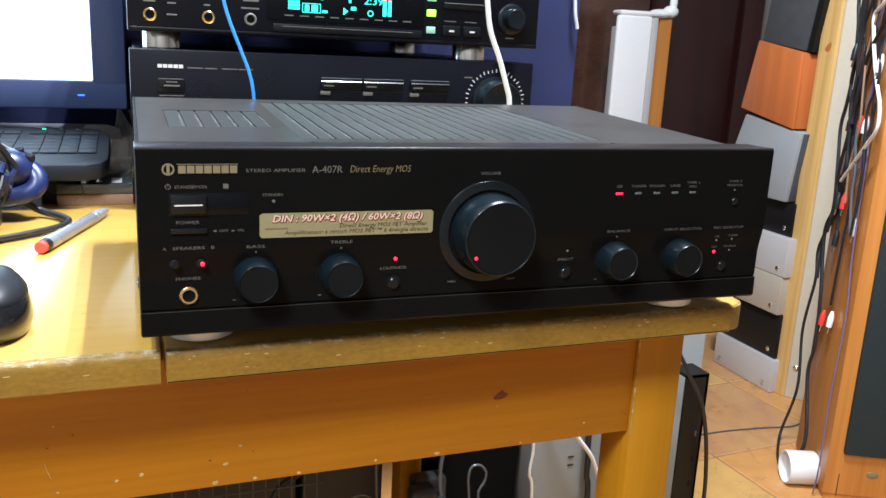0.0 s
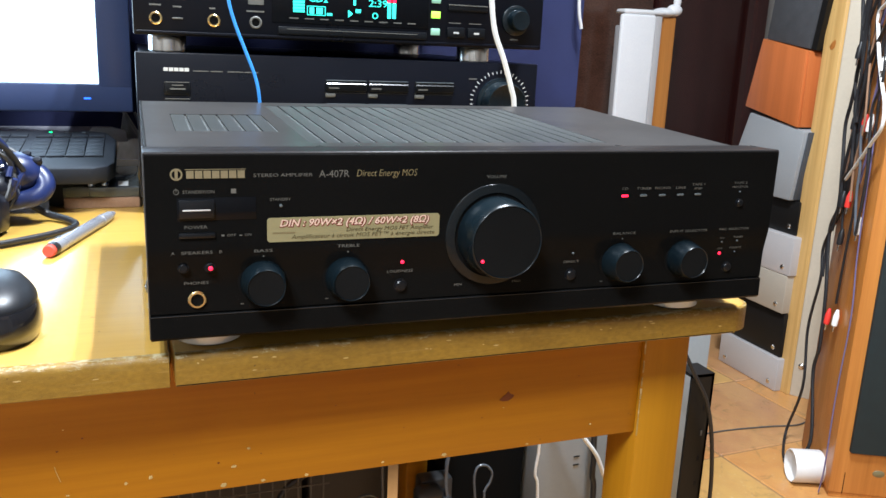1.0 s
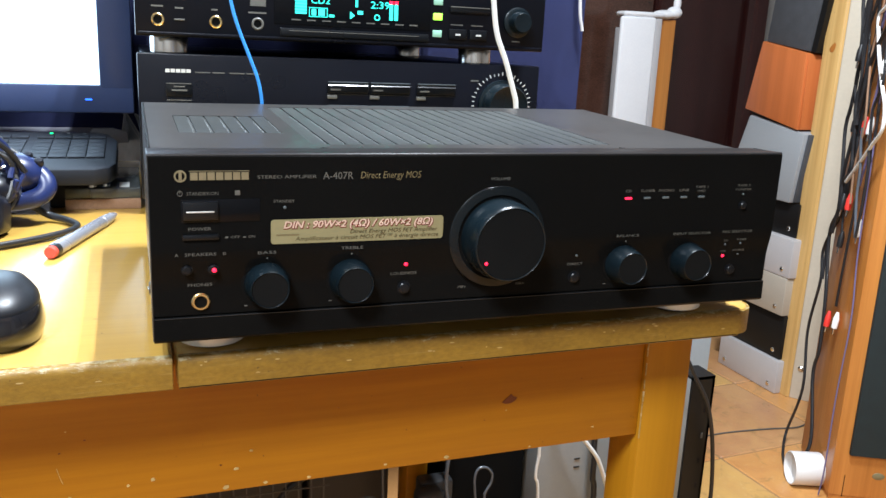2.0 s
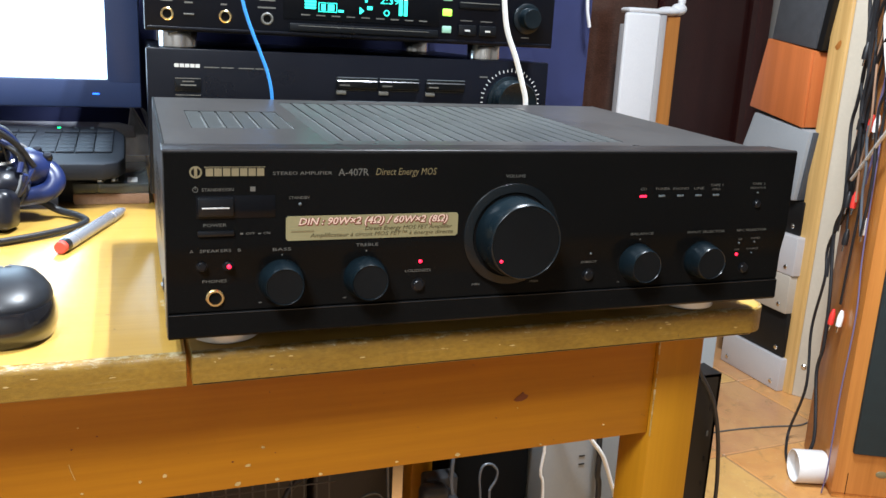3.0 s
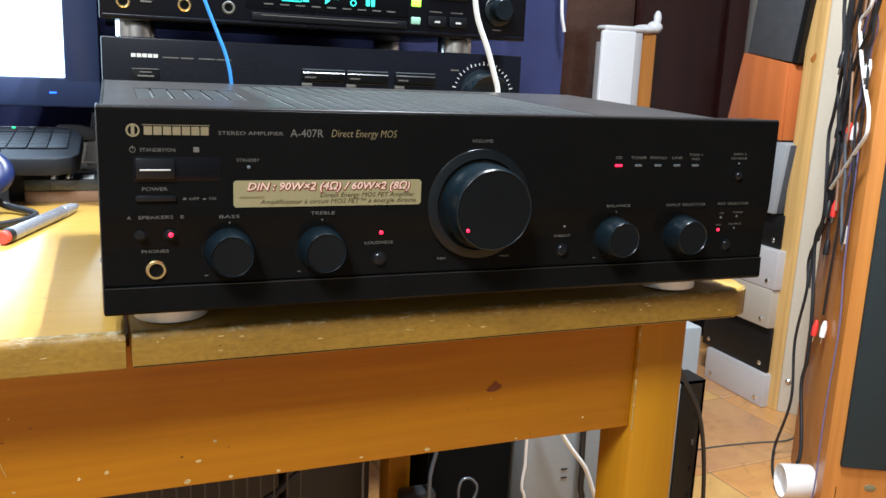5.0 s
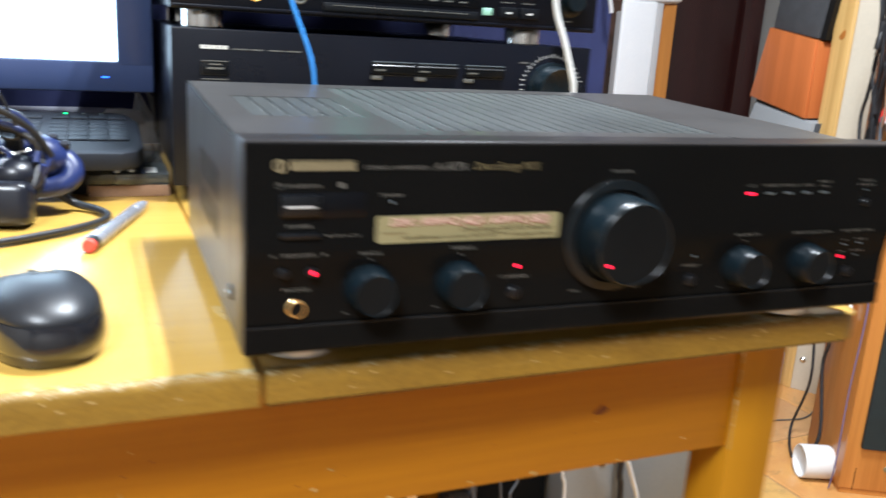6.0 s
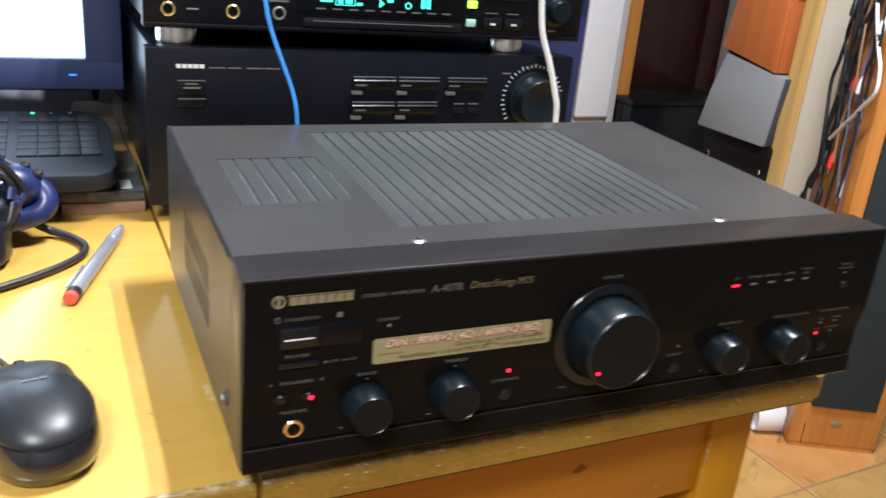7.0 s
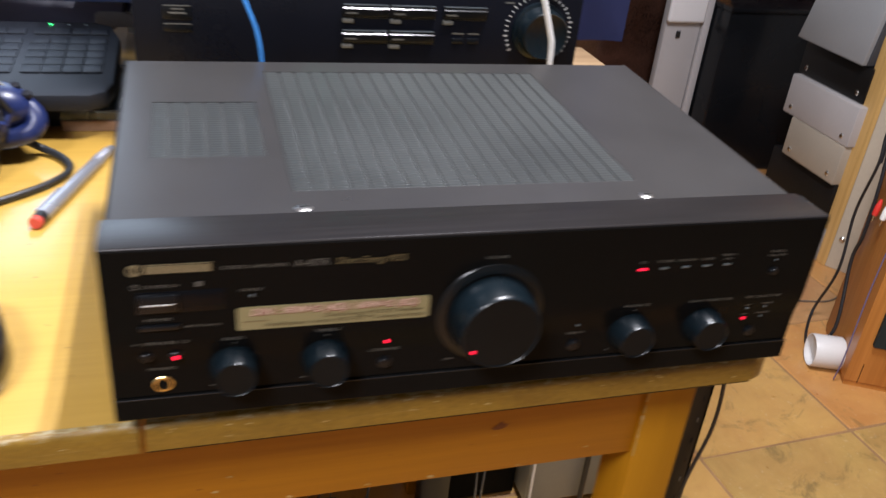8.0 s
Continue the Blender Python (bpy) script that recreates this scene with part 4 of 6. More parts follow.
def build_lower_hifi():
    t = thing("integrated_amplifier", (0.218, 0.6, TOP), "black integrated amplifier with large volume knob behind on the table", "amplifier")
    front = hifi_case(t, 0.0, 0.4358, 0.766, 0.9115, 0.37)
    for x in (0.05, 0.385):
        for y in (0.47, 0.75):
            part("foot", lathe(((0, 0), (0.019, 0), (0.019, 0.016), (0, 0.016)), Matrix.Translation((x, y, TOP)), 24), "rubber", t)
    for k in range(5):
        a = 0.0262 + k * 0.0050
        mark(a, a + 0.0042, 0.8932, 0.8966, HY - 0.0004, "white", t, "emblem_block")
    for k in range(4):
        a = 0.0545 + k * 0.0168
        mark(a, a + (0.0148, 0.0120, 0.0155, 0.0140)[k], 0.8933, 0.8944, HY - 0.0003, "print", t, "text_bar")
    for z0, z1 in ((0.8700, 0.8826), (0.8588, 0.8662)):
        part("power_key", rbox((0.0262, HY - 0.002, z0), (0.0512, HY + 0.002, z1), 0.0008), "button", t)
        mark(0.0268, 0.0506, z1 - 0.0004, z1 + 0.0004, HY - 0.0026, "print", t, "key_edge")
    mark(0.0335, 0.0445, 0.8790, 0.8802, HY - 0.0026, "print", t, "text_bar"), mark(0.0315, 0.0465, 0.8752, 0.8768, HY - 0.0026, "print", t, "text_bar")
    for row, zt in enumerate((0.8885, 0.8640)):
        for k, (a, b) in enumerate(((0.1888, 0.2332), (0.2352, 0.2800), (0.2880, 0.3330))):
            if row and k == 2:
                continue
            key = part("selector_key", rbox((a, HY - 0.0035, zt - 0.0118), (b, HY + 0.002, zt), 0.0012), "button", t)
            part("key_edge", prism([(HY - 0.0046, zt - 0.0040), (HY - 0.0010, zt - 0.0004), (HY - 0.0010, zt - 0.0046), (HY - 0.0046, zt - 0.0046)], "x", a + 0.0006, b - 0.0006), "gloss", key, "glossy slanting upper edge")
            part("key_rule", rbox((a + 0.0006, HY - 0.0040, zt - 0.0008), (b - 0.0006, HY - 0.0030, zt), 0.0002), "off_led", key)
            part("key_lip", rbox((a, HY - 0.0030, zt - 0.0180), (a + 0.0105, HY + 0.002, zt - 0.0140), 0.0008), "print", key)
            mark(a + 0.003, a + 0.014, zt - 0.0090, zt - 0.0074, HY - 0.0040, "print", key, "text_bar")
            mark(a, b, zt - 0.0137, zt - 0.0133, HY - 0.0004, "print", t, "rule")
    for a in (0.2990, 0.3150):
        mark(a, a + 0.012, 0.8608, 0.8622, HY - 0.0003, "print", t, "text_bar")
        part("small_key", rbox((a, HY - 0.002, 0.8520), (a + 0.012, HY + 0.002, 0.8572), 0.0008), "button", t)
    mark(0.3515, 0.3610, 0.8925, 0.8940, HY - 0.0003, "print", t, "text_bar")
    kx, kz = 0.3900, 0.8665
    part("volume_knob", lathe(((0.0285, 0), (0.0285, 0.004), (0.0250, 0.005), (0.0240, 0.021), (0.0226, 0.0232), (0.0215, 0.0225), (0, 0.0222)), facing(kx, HY, kz), 56), "knob", t, "large dark volume knob")
    for k in range(31):
        a = radians(-35 + k * 250 / 30)
        c, n = math.cos(a), math.sin(a)
        long = 0.0372 if k % 3 == 0 else 0.0360
        part("scale_mark", prism([(kx + r * c + e * n, kz + r * n - e * c) for r, e in ((0.0332, -0.0005), (0.0332, 0.0005), (long, 0.0005), (long, -0.0005))], "y", HY - 0.0003, HY), "white", t)


def build_upper_hifi():
    z0, z1 = 0.9275, 1.075
    t = thing("compact_disc_recorder", (0.218, 0.6, 0.9115), "black disc player with cyan display on silver feet", "disc player")
    hifi_case(t, -0.0005, 0.4378, z0, z1, 0.35)
    for x in (0.0322, 0.3690):
        for y in (0.462, 0.72):
            part("foot", lathe(((0, 0), (0.0183, 0), (0.0187, 0.0006), (0.0187, 0.0156), (0.0184, 0.0165), (0, 0.0165)), Matrix.Translation((x, y, 0.9115)), 40), "steel", t, "polished silver foot")
    part("lower_bevel", rbox((0.002, HY - 0.0015, z0 + 0.0015), (0.4353, HY + 0.002, z0 + 0.0045), 0.0008), "hifi", t)
    part("display_window", rbox((0.1330, HY - 0.001, 0.9445), (0.3010, HY + 0.001, 1.000), 0.0006), "window", t, "smoked display window")
    D = HY - 0.0016
    writing("CD2", 0.1708, 0.1905, 0.9668, 0.9735, D, "cyan", t, 0.0, "display_text")
    writing("1", 0.2175, 0.2200, 0.9655, 0.9728, D, "cyan", t, 0.0, "display_text")
    writing("2:39", 0.2340, 0.2542, 0.9650, 0.9722, D, "cyan", t, 0.0, "display_text")
    for k in range(6):
        mark(0.1545, 0.1662, 0.9560 + k * 0.0030, 0.9582 + k * 0.0030, D, "cyan", t, "display_bar")
    part("display_frame", fuse(*(rbox((a, D, b), (c, D + 0.0004, d)) for a, b, c, d in ((0.1688, 0.9535, 0.1880, 0.9541), (0.1688, 0.9622, 0.1880, 0.9628), (0.1688, 0.9535, 0.1694, 0.9628), (0.1874, 0.9535, 0.1880, 0.9628)))), "cyan", t)
    for a, b in ((0.1715, 0.1760), (0.1785, 0.1850)):
        mark(a, b, 0.9550, 0.9612, D, "cyan", t, "display_bar")
    mark(0.1895, 0.1950, 0.9540, 0.9565, D, "cyan", t, "display_bar")
    part("display_arrow", prism([(0.2120, 0.9530), (0.2170, 0.9568), (0.2120, 0.9606)], "y", D, D + 0.0004), "cyan", t)
    mark(0.2200, 0.2255, 0.9582, 0.9618, D, "cyan", t, "display_bar")
    part("display_ring", lathe(((0.0032, 0), (0.0032, 0.0004), (0.0022, 0.0004), (0.0022, 0)), facing(0.2410, D, 0.9560), 18), "cyan", t)
    for a in (0.2545, 0.2600):
        mark(a, a + 0.0038, 0.9540, 0.9700, D, "cyan", t, "level_bar")
        mark(a, a + 0.0038, 0.9704, 0.9735, D, "red_led", t, "level_bar")
    for k in range(9):
        a = 0.1508 + k * 0.0158
        mark(a, a + 0.0092, 0.9492, 0.9504, HY - 0.0014, "print", t, "text_bar")
    part("disc_drawer", rbox((0.1390, HY - 0.003, 0.9330), (0.2990, HY + 0.002, 0.9412), 0.0012), "button", t, "narrow disc drawer")
    mark(0.1480, 0.2880, 0.9384, 0.9391, HY - 0.0034, "print", t, "drawer_line")
    for z, m in ((0.9760, "pale_green"), (0.9603, "green"), (0.9425, "pale_green")):
        part("lit_key", rbox((0.3040, HY - 0.002, z - 0.0036), (0.3142, HY + 0.001, z + 0.0036), 0.0008), m, t, "backlit green key")
    for a in (0.3225, 0.3465):
        k = part("transport_key", rbox((a, HY - 0.003, 0.9372), (a + 0.0205, HY + 0.002, 0.9482), 0.0012), "button", t)
        mark(a + 0.007, a + 0.013, 0.9415, 0.9434, HY - 0.0036, "white", k, "symbol")
        mark(a + 0.002, a + 0.016, 0.9522, 0.9533, HY - 0.0003, "print", t, "text_bar")
    part("eject_key", rbox((0.3225, HY - 0.003, 0.9655), (0.3690, HY + 0.002, 0.9722), 0.0012), "button", t)
    part("key_edge", rbox((0.3230, HY - 0.0036, 0.9712), (0.3685, HY - 0.0026, 0.9722)), "print", t)
    part("level_knob", lathe(((0.0165, 0), (0.0165, 0.003), (0.0150, 0.004), (0.0118, 0.0045), (0.0110, 0.016), (0.0100, 0.0175), (0, 0.0170)), facing(0.4035, HY, 0.9585), 40), "knob", t, "small dark level knob")
    mark(0.3985, 0.4085, 0.9372, 0.9385, HY - 0.0003, "print", t, "text_bar")
    for x, m in ((0.0207, "brass"), (0.0757, "brass"), (0.1168, "print")):
        j = part("socket_ring", lathe(((0.0062, 0), (0.0062, 0.001), (0.0052, 0.0018), (0.0042, 0.0016), (0.0038, 0.0004)), facing(x, HY, 0.9437), 28), m, t, "ring of a headphone socket")
        part("socket", lathe(((0.0040, 0.0004), (0, 0.0004)), facing(x, HY, 0.9437), 16), "dark", j)
    for a, b, z in ((0.0150, 0.0260, 0.9555), (0.0370, 0.0450, 0.9545), (0.0715, 0.0775, 0.9545), (0.1075, 0.1255, 0.9537), (0.0580, 0.0810, 0.9665)):
        mark(a, b, z, z + 0.0016, HY - 0.0003, "print", t, "text_bar")
    part("slide_switch", rbox((0.0360, HY - 0.002, 0.9435), (0.0460, HY, 0.9450), 0.0004), "print", t)
    part("badge", rbox((0.1095, HY - 0.0006, 0.9610), (0.1250, HY, 0.9690)), "print", t, "small grey badge")


# ---- computer corner ----
def build_monitor():
    t = thing("computer_monitor", (-0.27, 0.68, TOP), "dark monitor tinted blue for glare, with a bright white screen", "monitor")
    y = 0.625
    part("bezel", fuse(rbox((-0.56, y, 0.8330), (-0.0035, y + 0.03, 0.8662), 0.003), rbox((-0.0415, y, 0.8600), (-0.0035, y + 0.03, 1.20), 0.003), rbox((-0.56, y, 0.860), (-0.525, y + 0.03, 1.20), 0.003), rbox((-0.56, y, 1.165), (-0.0035, y + 0.03, 1.20), 0.003)), "bezel", t, "dark plastic frame tinted blue for the screen's glare")
    part("screen", rbox((-0.526, y + 0.008, 0.8655), (-0.0410, y + 0.012, 1.166)), "screen", t, "lit white screen")
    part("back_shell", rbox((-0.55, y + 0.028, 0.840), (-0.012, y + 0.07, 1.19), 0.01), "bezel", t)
    part("power_led", rbox((-0.0580, y - 0.0008, 0.8483), (-0.0505, y + 0.001, 0.8500), 0.0004), "blue_led", t, "blue power light")
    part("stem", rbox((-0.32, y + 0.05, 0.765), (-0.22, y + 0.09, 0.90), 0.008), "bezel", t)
    part("base", prism([(-0.40, 0.668), (-0.090, 0.668), (-0.045, 0.690), (-0.030, 0.730), (-0.030, 0.81), (-0.40, 0.81)], "z", TOP + 0.03, TOP + 0.046, 0.003), "grey_plastic", t, "flat grey base plate")
    part("base_tab", prism([(-0.058, 0.790), (-0.058, 0.804), (-0.054, 0.8085), (-0.030, 0.8085), (-0.014, 0.8045), (-0.012, 0.790)], "y", 0.684, 0.690, 0.001), "grey_plastic", t, "upright grey tab behind the keyboard")
    part("riser", rbox((-0.38, 0.69, TOP), (-0.10, 0.84, TOP + 0.031), 0.003), "grey_plastic", t)


def build_keyboard():
    t = thing("computer_keyboard", (-0.25, 0.52, TOP), "black computer keyboard pushed under the monitor", "keyboard")
    slope = Matrix.Translation((0, 0.432, 0.779)) @ Matrix.Rotation(radians(4.0), 4, "X")
    outline = [(-0.48, 0.004), (-0.476, 0), (-0.044, 0.0), (-0.030, 0.010), (-0.0235, 0.030), (-0.0235, 0.150), (-0.034, 0.190), (-0.050, 0.2), (-0.48, 0.2)]
    part("case", moved(prism(outline, "z", 0, 0.017, 0.003), slope), "keys", t, "black case with rounded palm edge")
    for row in range(6):
        v = 0.052 + row * 0.0195 + (0.008 if row == 5 else 0)
        u = -0.035
        for k in range(22):
            if k in (4, 8):
                u -= 0.008
            wide = 0.0176
            u -= 0.0185
            part("key", moved(prism([(u, v), (u + wide, v), (u + wide, v + 0.0182), (u, v + 0.0182)], "z", 0.0165, 0.0188, 0.0008), slope), "keys", t)
    for k in range(3):
        part("indicator", moved(rbox((-0.098 + k * 0.018, 0.1885, 0.0165), (-0.0945 + k * 0.018, 0.1905, 0.0178)), slope), "off_led" if k else "green_led", t, "" if k else "green indicator light")
    for x in (-0.44, -0.07):
        part("support", rbox((x - 0.02, 0.47, TOP), (x + 0.02, 0.60, 0.783), 0.002), "keys", t)


def build_acrylic_stand():
    t = thing("acrylic_tray", (-0.04, 0.51, TOP), "clear plastic tray on a brown base under the keyboard", "tray")
    part("base", rbox((-0.0745, 0.456, TOP), (-0.0012, 0.60, TOP + 0.011), 0.001), "brown_base", t, "brown edge")
    part("cover", rbox((-0.0745, 0.4555, TOP + 0.0115), (-0.0012, 0.60, TOP + 0.022), 0.0012), "glass", t, "clear plastic lid")
    for x, y in ((-0.035, 0.470), (-0.048, 0.466)):
        part("stud", lathe(((0, 0), (0.0042, 0), (0.0042, 0.004), (0.003, 0.006), (0, 0.0065)), Matrix.Translation((x, y, TOP + 0.0218)), 16), "steel", t)
    part("label", rbox((-0.022, 0.462, TOP + 0.0222), (-0.012, 0.490, TOP + 0.0226)), "white", t)


def build_plastic_wrap():
    """Crumpled clear wrap standing between monitor and hi-fi: two bowed leaves with folded edges."""
    t = thing("plastic_wrap", (0.0, 0.80, TOP), "crumpled hazy clear plastic wrap standing beside the hi-fi", "plastic wrap")
    def leaf(left, right, y, bow):
        bm, rows, n = bmesh.new(), [], 8
        for (xa, z), (xb, _) in zip(left, right):
            rows.append([bm.verts.new((xa + (xb - xa) * k / n, y - bow * math.sin(math.pi * k / n) + 0.0012 * math.sin(k * 2.3 + z * 160), z)) for k in range(n + 1)])
        for p, q in zip(rows, rows[1:]):
            for k in range(n):
                bm.faces.new((p[k], p[k + 1], q[k + 1], q[k]))
        bmesh.ops.solidify(bm, geom=list(bm.faces), thickness=0.0003)
        return bm
    heights = (0.7505, 0.765, 0.780, 0.795, 0.806, 0.8135, 0.8165)
    left_a, right_a = (-0.030, -0.027, -0.024, -0.0205, -0.0185, -0.0172, -0.0160), (0.013, 0.0115, 0.006, -0.002, -0.008, -0.0120, -0.0145)
    left_b, right_b = (0.006, 0.006, 0.005, 0.002, -0.001, -0.0035, -0.0045), (0.036, 0.034, 0.032, 0.016, 0.007, 0.001, -0.002)
    part("leaf", leaf(list(zip(left_a, heights)), list(zip(right_a, heights)), 0.8030, 0.006), "film", t)
    part("leaf", leaf(list(zip(left_b, heights)), list(zip(right_b, heights)), 0.8035, 0.003), "film", t)
    for xs, y in ((right_a, 0.8010), ([x - 0.004 for x in right_a], 0.7995), (left_a, 0.8025), (right_b, 0.8025)):
        part("fold", tube([(x, y, z) for x, z in zip(xs, heights)], 0.0008, 6, 4), "film_edge", t, "pale folded edge")


def blob(centre, size, turn=(0, 0, 0), seg=20):
    bm = bmesh.new()
    bmesh.ops.create_uvsphere(bm, u_segments=seg, v_segments=seg // 2 + 2, radius=1)
    return moved(bm, pose(*centre, *turn) @ Matrix.Diagonal((*size, 1)))


def build_gamepad():
    t = thing("game_controller", (-0.14, 0.37, TOP), "glossy blue and black game controller resting on its grips", "game controller")
    # right half, then left half, tilted up towards the viewer
    part("shell", fuse(blob((-0.118, 0.405, 0.795), (0.034, 0.026, 0.022), (-35, 0, -12)), blob((-0.188, 0.405, 0.795), (0.034, 0.026, 0.022), (-35, 0, 12)), blob((-0.153, 0.408, 0.797), (0.045, 0.020, 0.016), (-35, 0, 0))), "pad_blue", t, "blue translucent shell")
    for x, a in ((-0.118, -1), (-0.190, 1)):
        palm = blob((x + 0.008 * a, 0.374, 0.786), (0.022, 0.028, 0.018), (-10, 0, 0))
        if a < 0:
            palm = fuse(palm, moved(rbox((-0.020, -0.017, -0.020), (0.020, 0.017, 0.016), 0.008, 3), pose(x + 0.015 * a, 0.348, 0.7712, -8, 0, 10 * a)))
        part("grip", palm, "pad_black", t, "rounded black grip")
        if a > 0:
            part("shoulder_button", blob((x - 0.028 * a, 0.424, 0.806), (0.019, 0.010, 0.009), (0, 12 * a, 0)), "pad_blue", t)
    part("handle", tube([(-0.124, 0.406, 0.803), (-0.110, 0.403, 0.8045), (-0.0965, 0.400, 0.8010), (-0.0865, 0.396, 0.7930), (-0.0845, 0.391, 0.7850), (-0.0905, 0.387, 0.7780), (-0.104, 0.384, 0.7735), (-0.120, 0.383, 0.7715)], 0.0088, 16, 8, 0.8), "pad_blue", t, "drooping blue handle")
    for x, y, z in ((-0.128, 0.384, 0.815), (-0.178, 0.384, 0.815)):
        s = part("thumb_stick", lathe(((0.009, -0.008), (0.0075, 0.0), (0.006, 0.004), (0.0100, 0.006), (0.0112, 0.009), (0.0105, 0.0108), (0.0080, 0.0100), (0, 0.0095)), pose(x, y, z, 35), 24), "pad_black", t)
        part("stick_ring", lathe(((0.0150, -0.006), (0.0150, -0.003), (0.0125, -0.002), (0.0115, -0.006)), pose(x, y, z, 35), 28), "steel", t)
    for k in range(4):
        a = k * math.pi / 2
        part("action_button", lathe(((0.0044, 0), (0.0044, 0.004), (0.0034, 0.0055), (0, 0.006)), pose(-0.100 + 0.0095 * math.cos(a), 0.398 + 0.007 * math.sin(a), 0.8065 + 0.005 * math.sin(a), 30), 14), "pad_black", t)
    part("label", moved(rbox((-0.008, -0.005, 0), (0.008, 0.005, 0.0006), 0.0002), pose(-0.128, 0.357, 0.799, 40)), "grey_plastic", t)
    rnd = random.Random(5)
    for k in range(9):
        ring = [(-0.150 + 0.045 * math.cos(a) + rnd.uniform(-0.006, 0.006), 0.388 + 0.012 * math.sin(2 * a + k) - 0.004 * k, 0.800 + (0.022 + 0.003 * k) * math.sin(a) + rnd.uniform(-0.004, 0.004)) for a in (j * math.pi / 5 for j in range(11))]
        part("wound_cable", tube(ring, 0.0026, 8, 6), "pad_blue" if k % 2 else "black_wire", t, "cable wound round the controller")
    for k in range(7):
        x, y, z, r = rnd.uniform(-0.185, -0.120), rnd.uniform(0.352, 0.372), rnd.uniform(0.785, 0.808), rnd.uniform(0.010, 0.020)
        lean = rnd.uniform(-0.8, 0.8)
        loop = [(x + r * math.cos(a) + 0.002 * math.sin(3 * a + k), y + 0.008 * math.sin(a + lean), z + r * 0.8 * math.sin(a)) for a in (j * math.pi / 5 for j in range(11))]
        part("wound_cable", tube(loop, 0.0021, 8, 5), "pad_blue" if k % 3 == 0 else "black_wire", t, "looped cable over the controller")
    part("cable", tube([(-0.100, 0.395, 0.768), (-0.085, 0.400, 0.757), (-0.068, 0.385, 0.7545), (-0.0585, 0.362, 0.7540), (-0.066, 0.338, 0.7540), (-0.092, 0.310, 0.7540), (-0.130, 0.283, 0.7540), (-0.173, 0.264, 0.7540), (-0.26, 0.243, 0.7540), (-0.40, 0.24, 0.7540)], 0.0036, 10, 8, 0.8), "black_wire", t, "thick black cable")
    part("thin_cable", tube([(-0.26, 0.33, 0.7525), (-0.195, 0.345, 0.7560), (-0.1690, 0.35, 0.775), (-0.1610, 0.35, 0.82), (-0.1615, 0.35, 0.858), (-0.1530, 0.352, 0.8675), (-0.138, 0.356, 0.8600), (-0.126, 0.362, 0.835), (-0.121, 0.372, 0.808)], 0.0013, 8), "black_wire", t, "thin wire standing up in a loop")


def build_mouse():
    cx, cy, turn = -0.0945, 0.0905, 11
    t = thing("computer_mouse", (cx, cy, TOP), "glossy black computer mouse on the table", "mouse")
    def shell(top, rise, drop, scale, low):
        """Lofted rings from the bottom up: an egg-like plan narrowing to the front."""
        bm, rings = bmesh.new(), []
        for k in range(15):
            u = k / 14
            z = low + (top - low) * u
            f = scale * (1 - max(0, u) ** rise * drop) ** 0.5 * (0.94 + 0.06 * min(1.0, u * 3.0))
            ring = []
            for j in range(48):
                a = 2 * math.pi * j / 48
                sx, sy = math.copysign(abs(math.cos(a)) ** 0.86, math.cos(a)), math.copysign(abs(math.sin(a)) ** 0.86, math.sin(a))
                wide = 0.0313 + 0.0008 * max(0.0, sy) - 0.0035 * math.exp(-((sy - 0.25) / 0.33) ** 2)
                back = 1 - 0.28 * u * max(0.0, sy)
                ring.append(bm.verts.new((sx * wide * f, sy * 0.0560 * f * back - 0.004 * u, z - 0.006 * u * max(0, sy))))
            rings.append(ring)
        for p, q in zip(rings, rings[1:]):
            for j in range(48):
                bm.faces.new((p[j], p[(j + 1) % 48], q[(j + 1) % 48], q[j]))
        bm.faces.new(rings[0]), bm.faces.new(rings[-1])
        return moved(bm, pose(cx, cy, TOP, 0, 0, turn))
    part("base", shell(0.022, 3, 0.18, 1.0, 0.001), "mouse_gloss", t, "gloss black lower shell")
    part("upper_shell", shell(0.0385, 2.4, 0.96, 0.955, 0.016), "mouse", t, "satin black curved top")
    w = pose(cx, cy, TOP, 0, 0, turn)
    part("wheel", moved(lathe(((0, -0.003), (0.007, -0.003), (0.008, -0.002), (0.008, 0.002), (0.007, 0.003), (0, 0.003)), pose(0, 0.036, 0.0190, 0, 90, 0), 20), w), "rubber", t)
    for k in range(3):
        part("emblem_block", moved(rbox((-0.006 + k * 0.0045, -0.0100, 0.0380), (-0.0025 + k * 0.0045, -0.0080, 0.0388)), w), "print", t)
    part("cord", tube([(cx - 0.006, cy + 0.050, TOP + 0.010), (cx - 0.014, cy + 0.070, TOP + 0.0045), (-0.1230, 0.1890, 0.7522), (-0.145, 0.207, 0.7518), (-0.172, 0.219, 0.7518), (-0.24, 0.236, 0.7518), (-0.40, 0.20, 0.7518)], 0.0017), "black_wire", t)


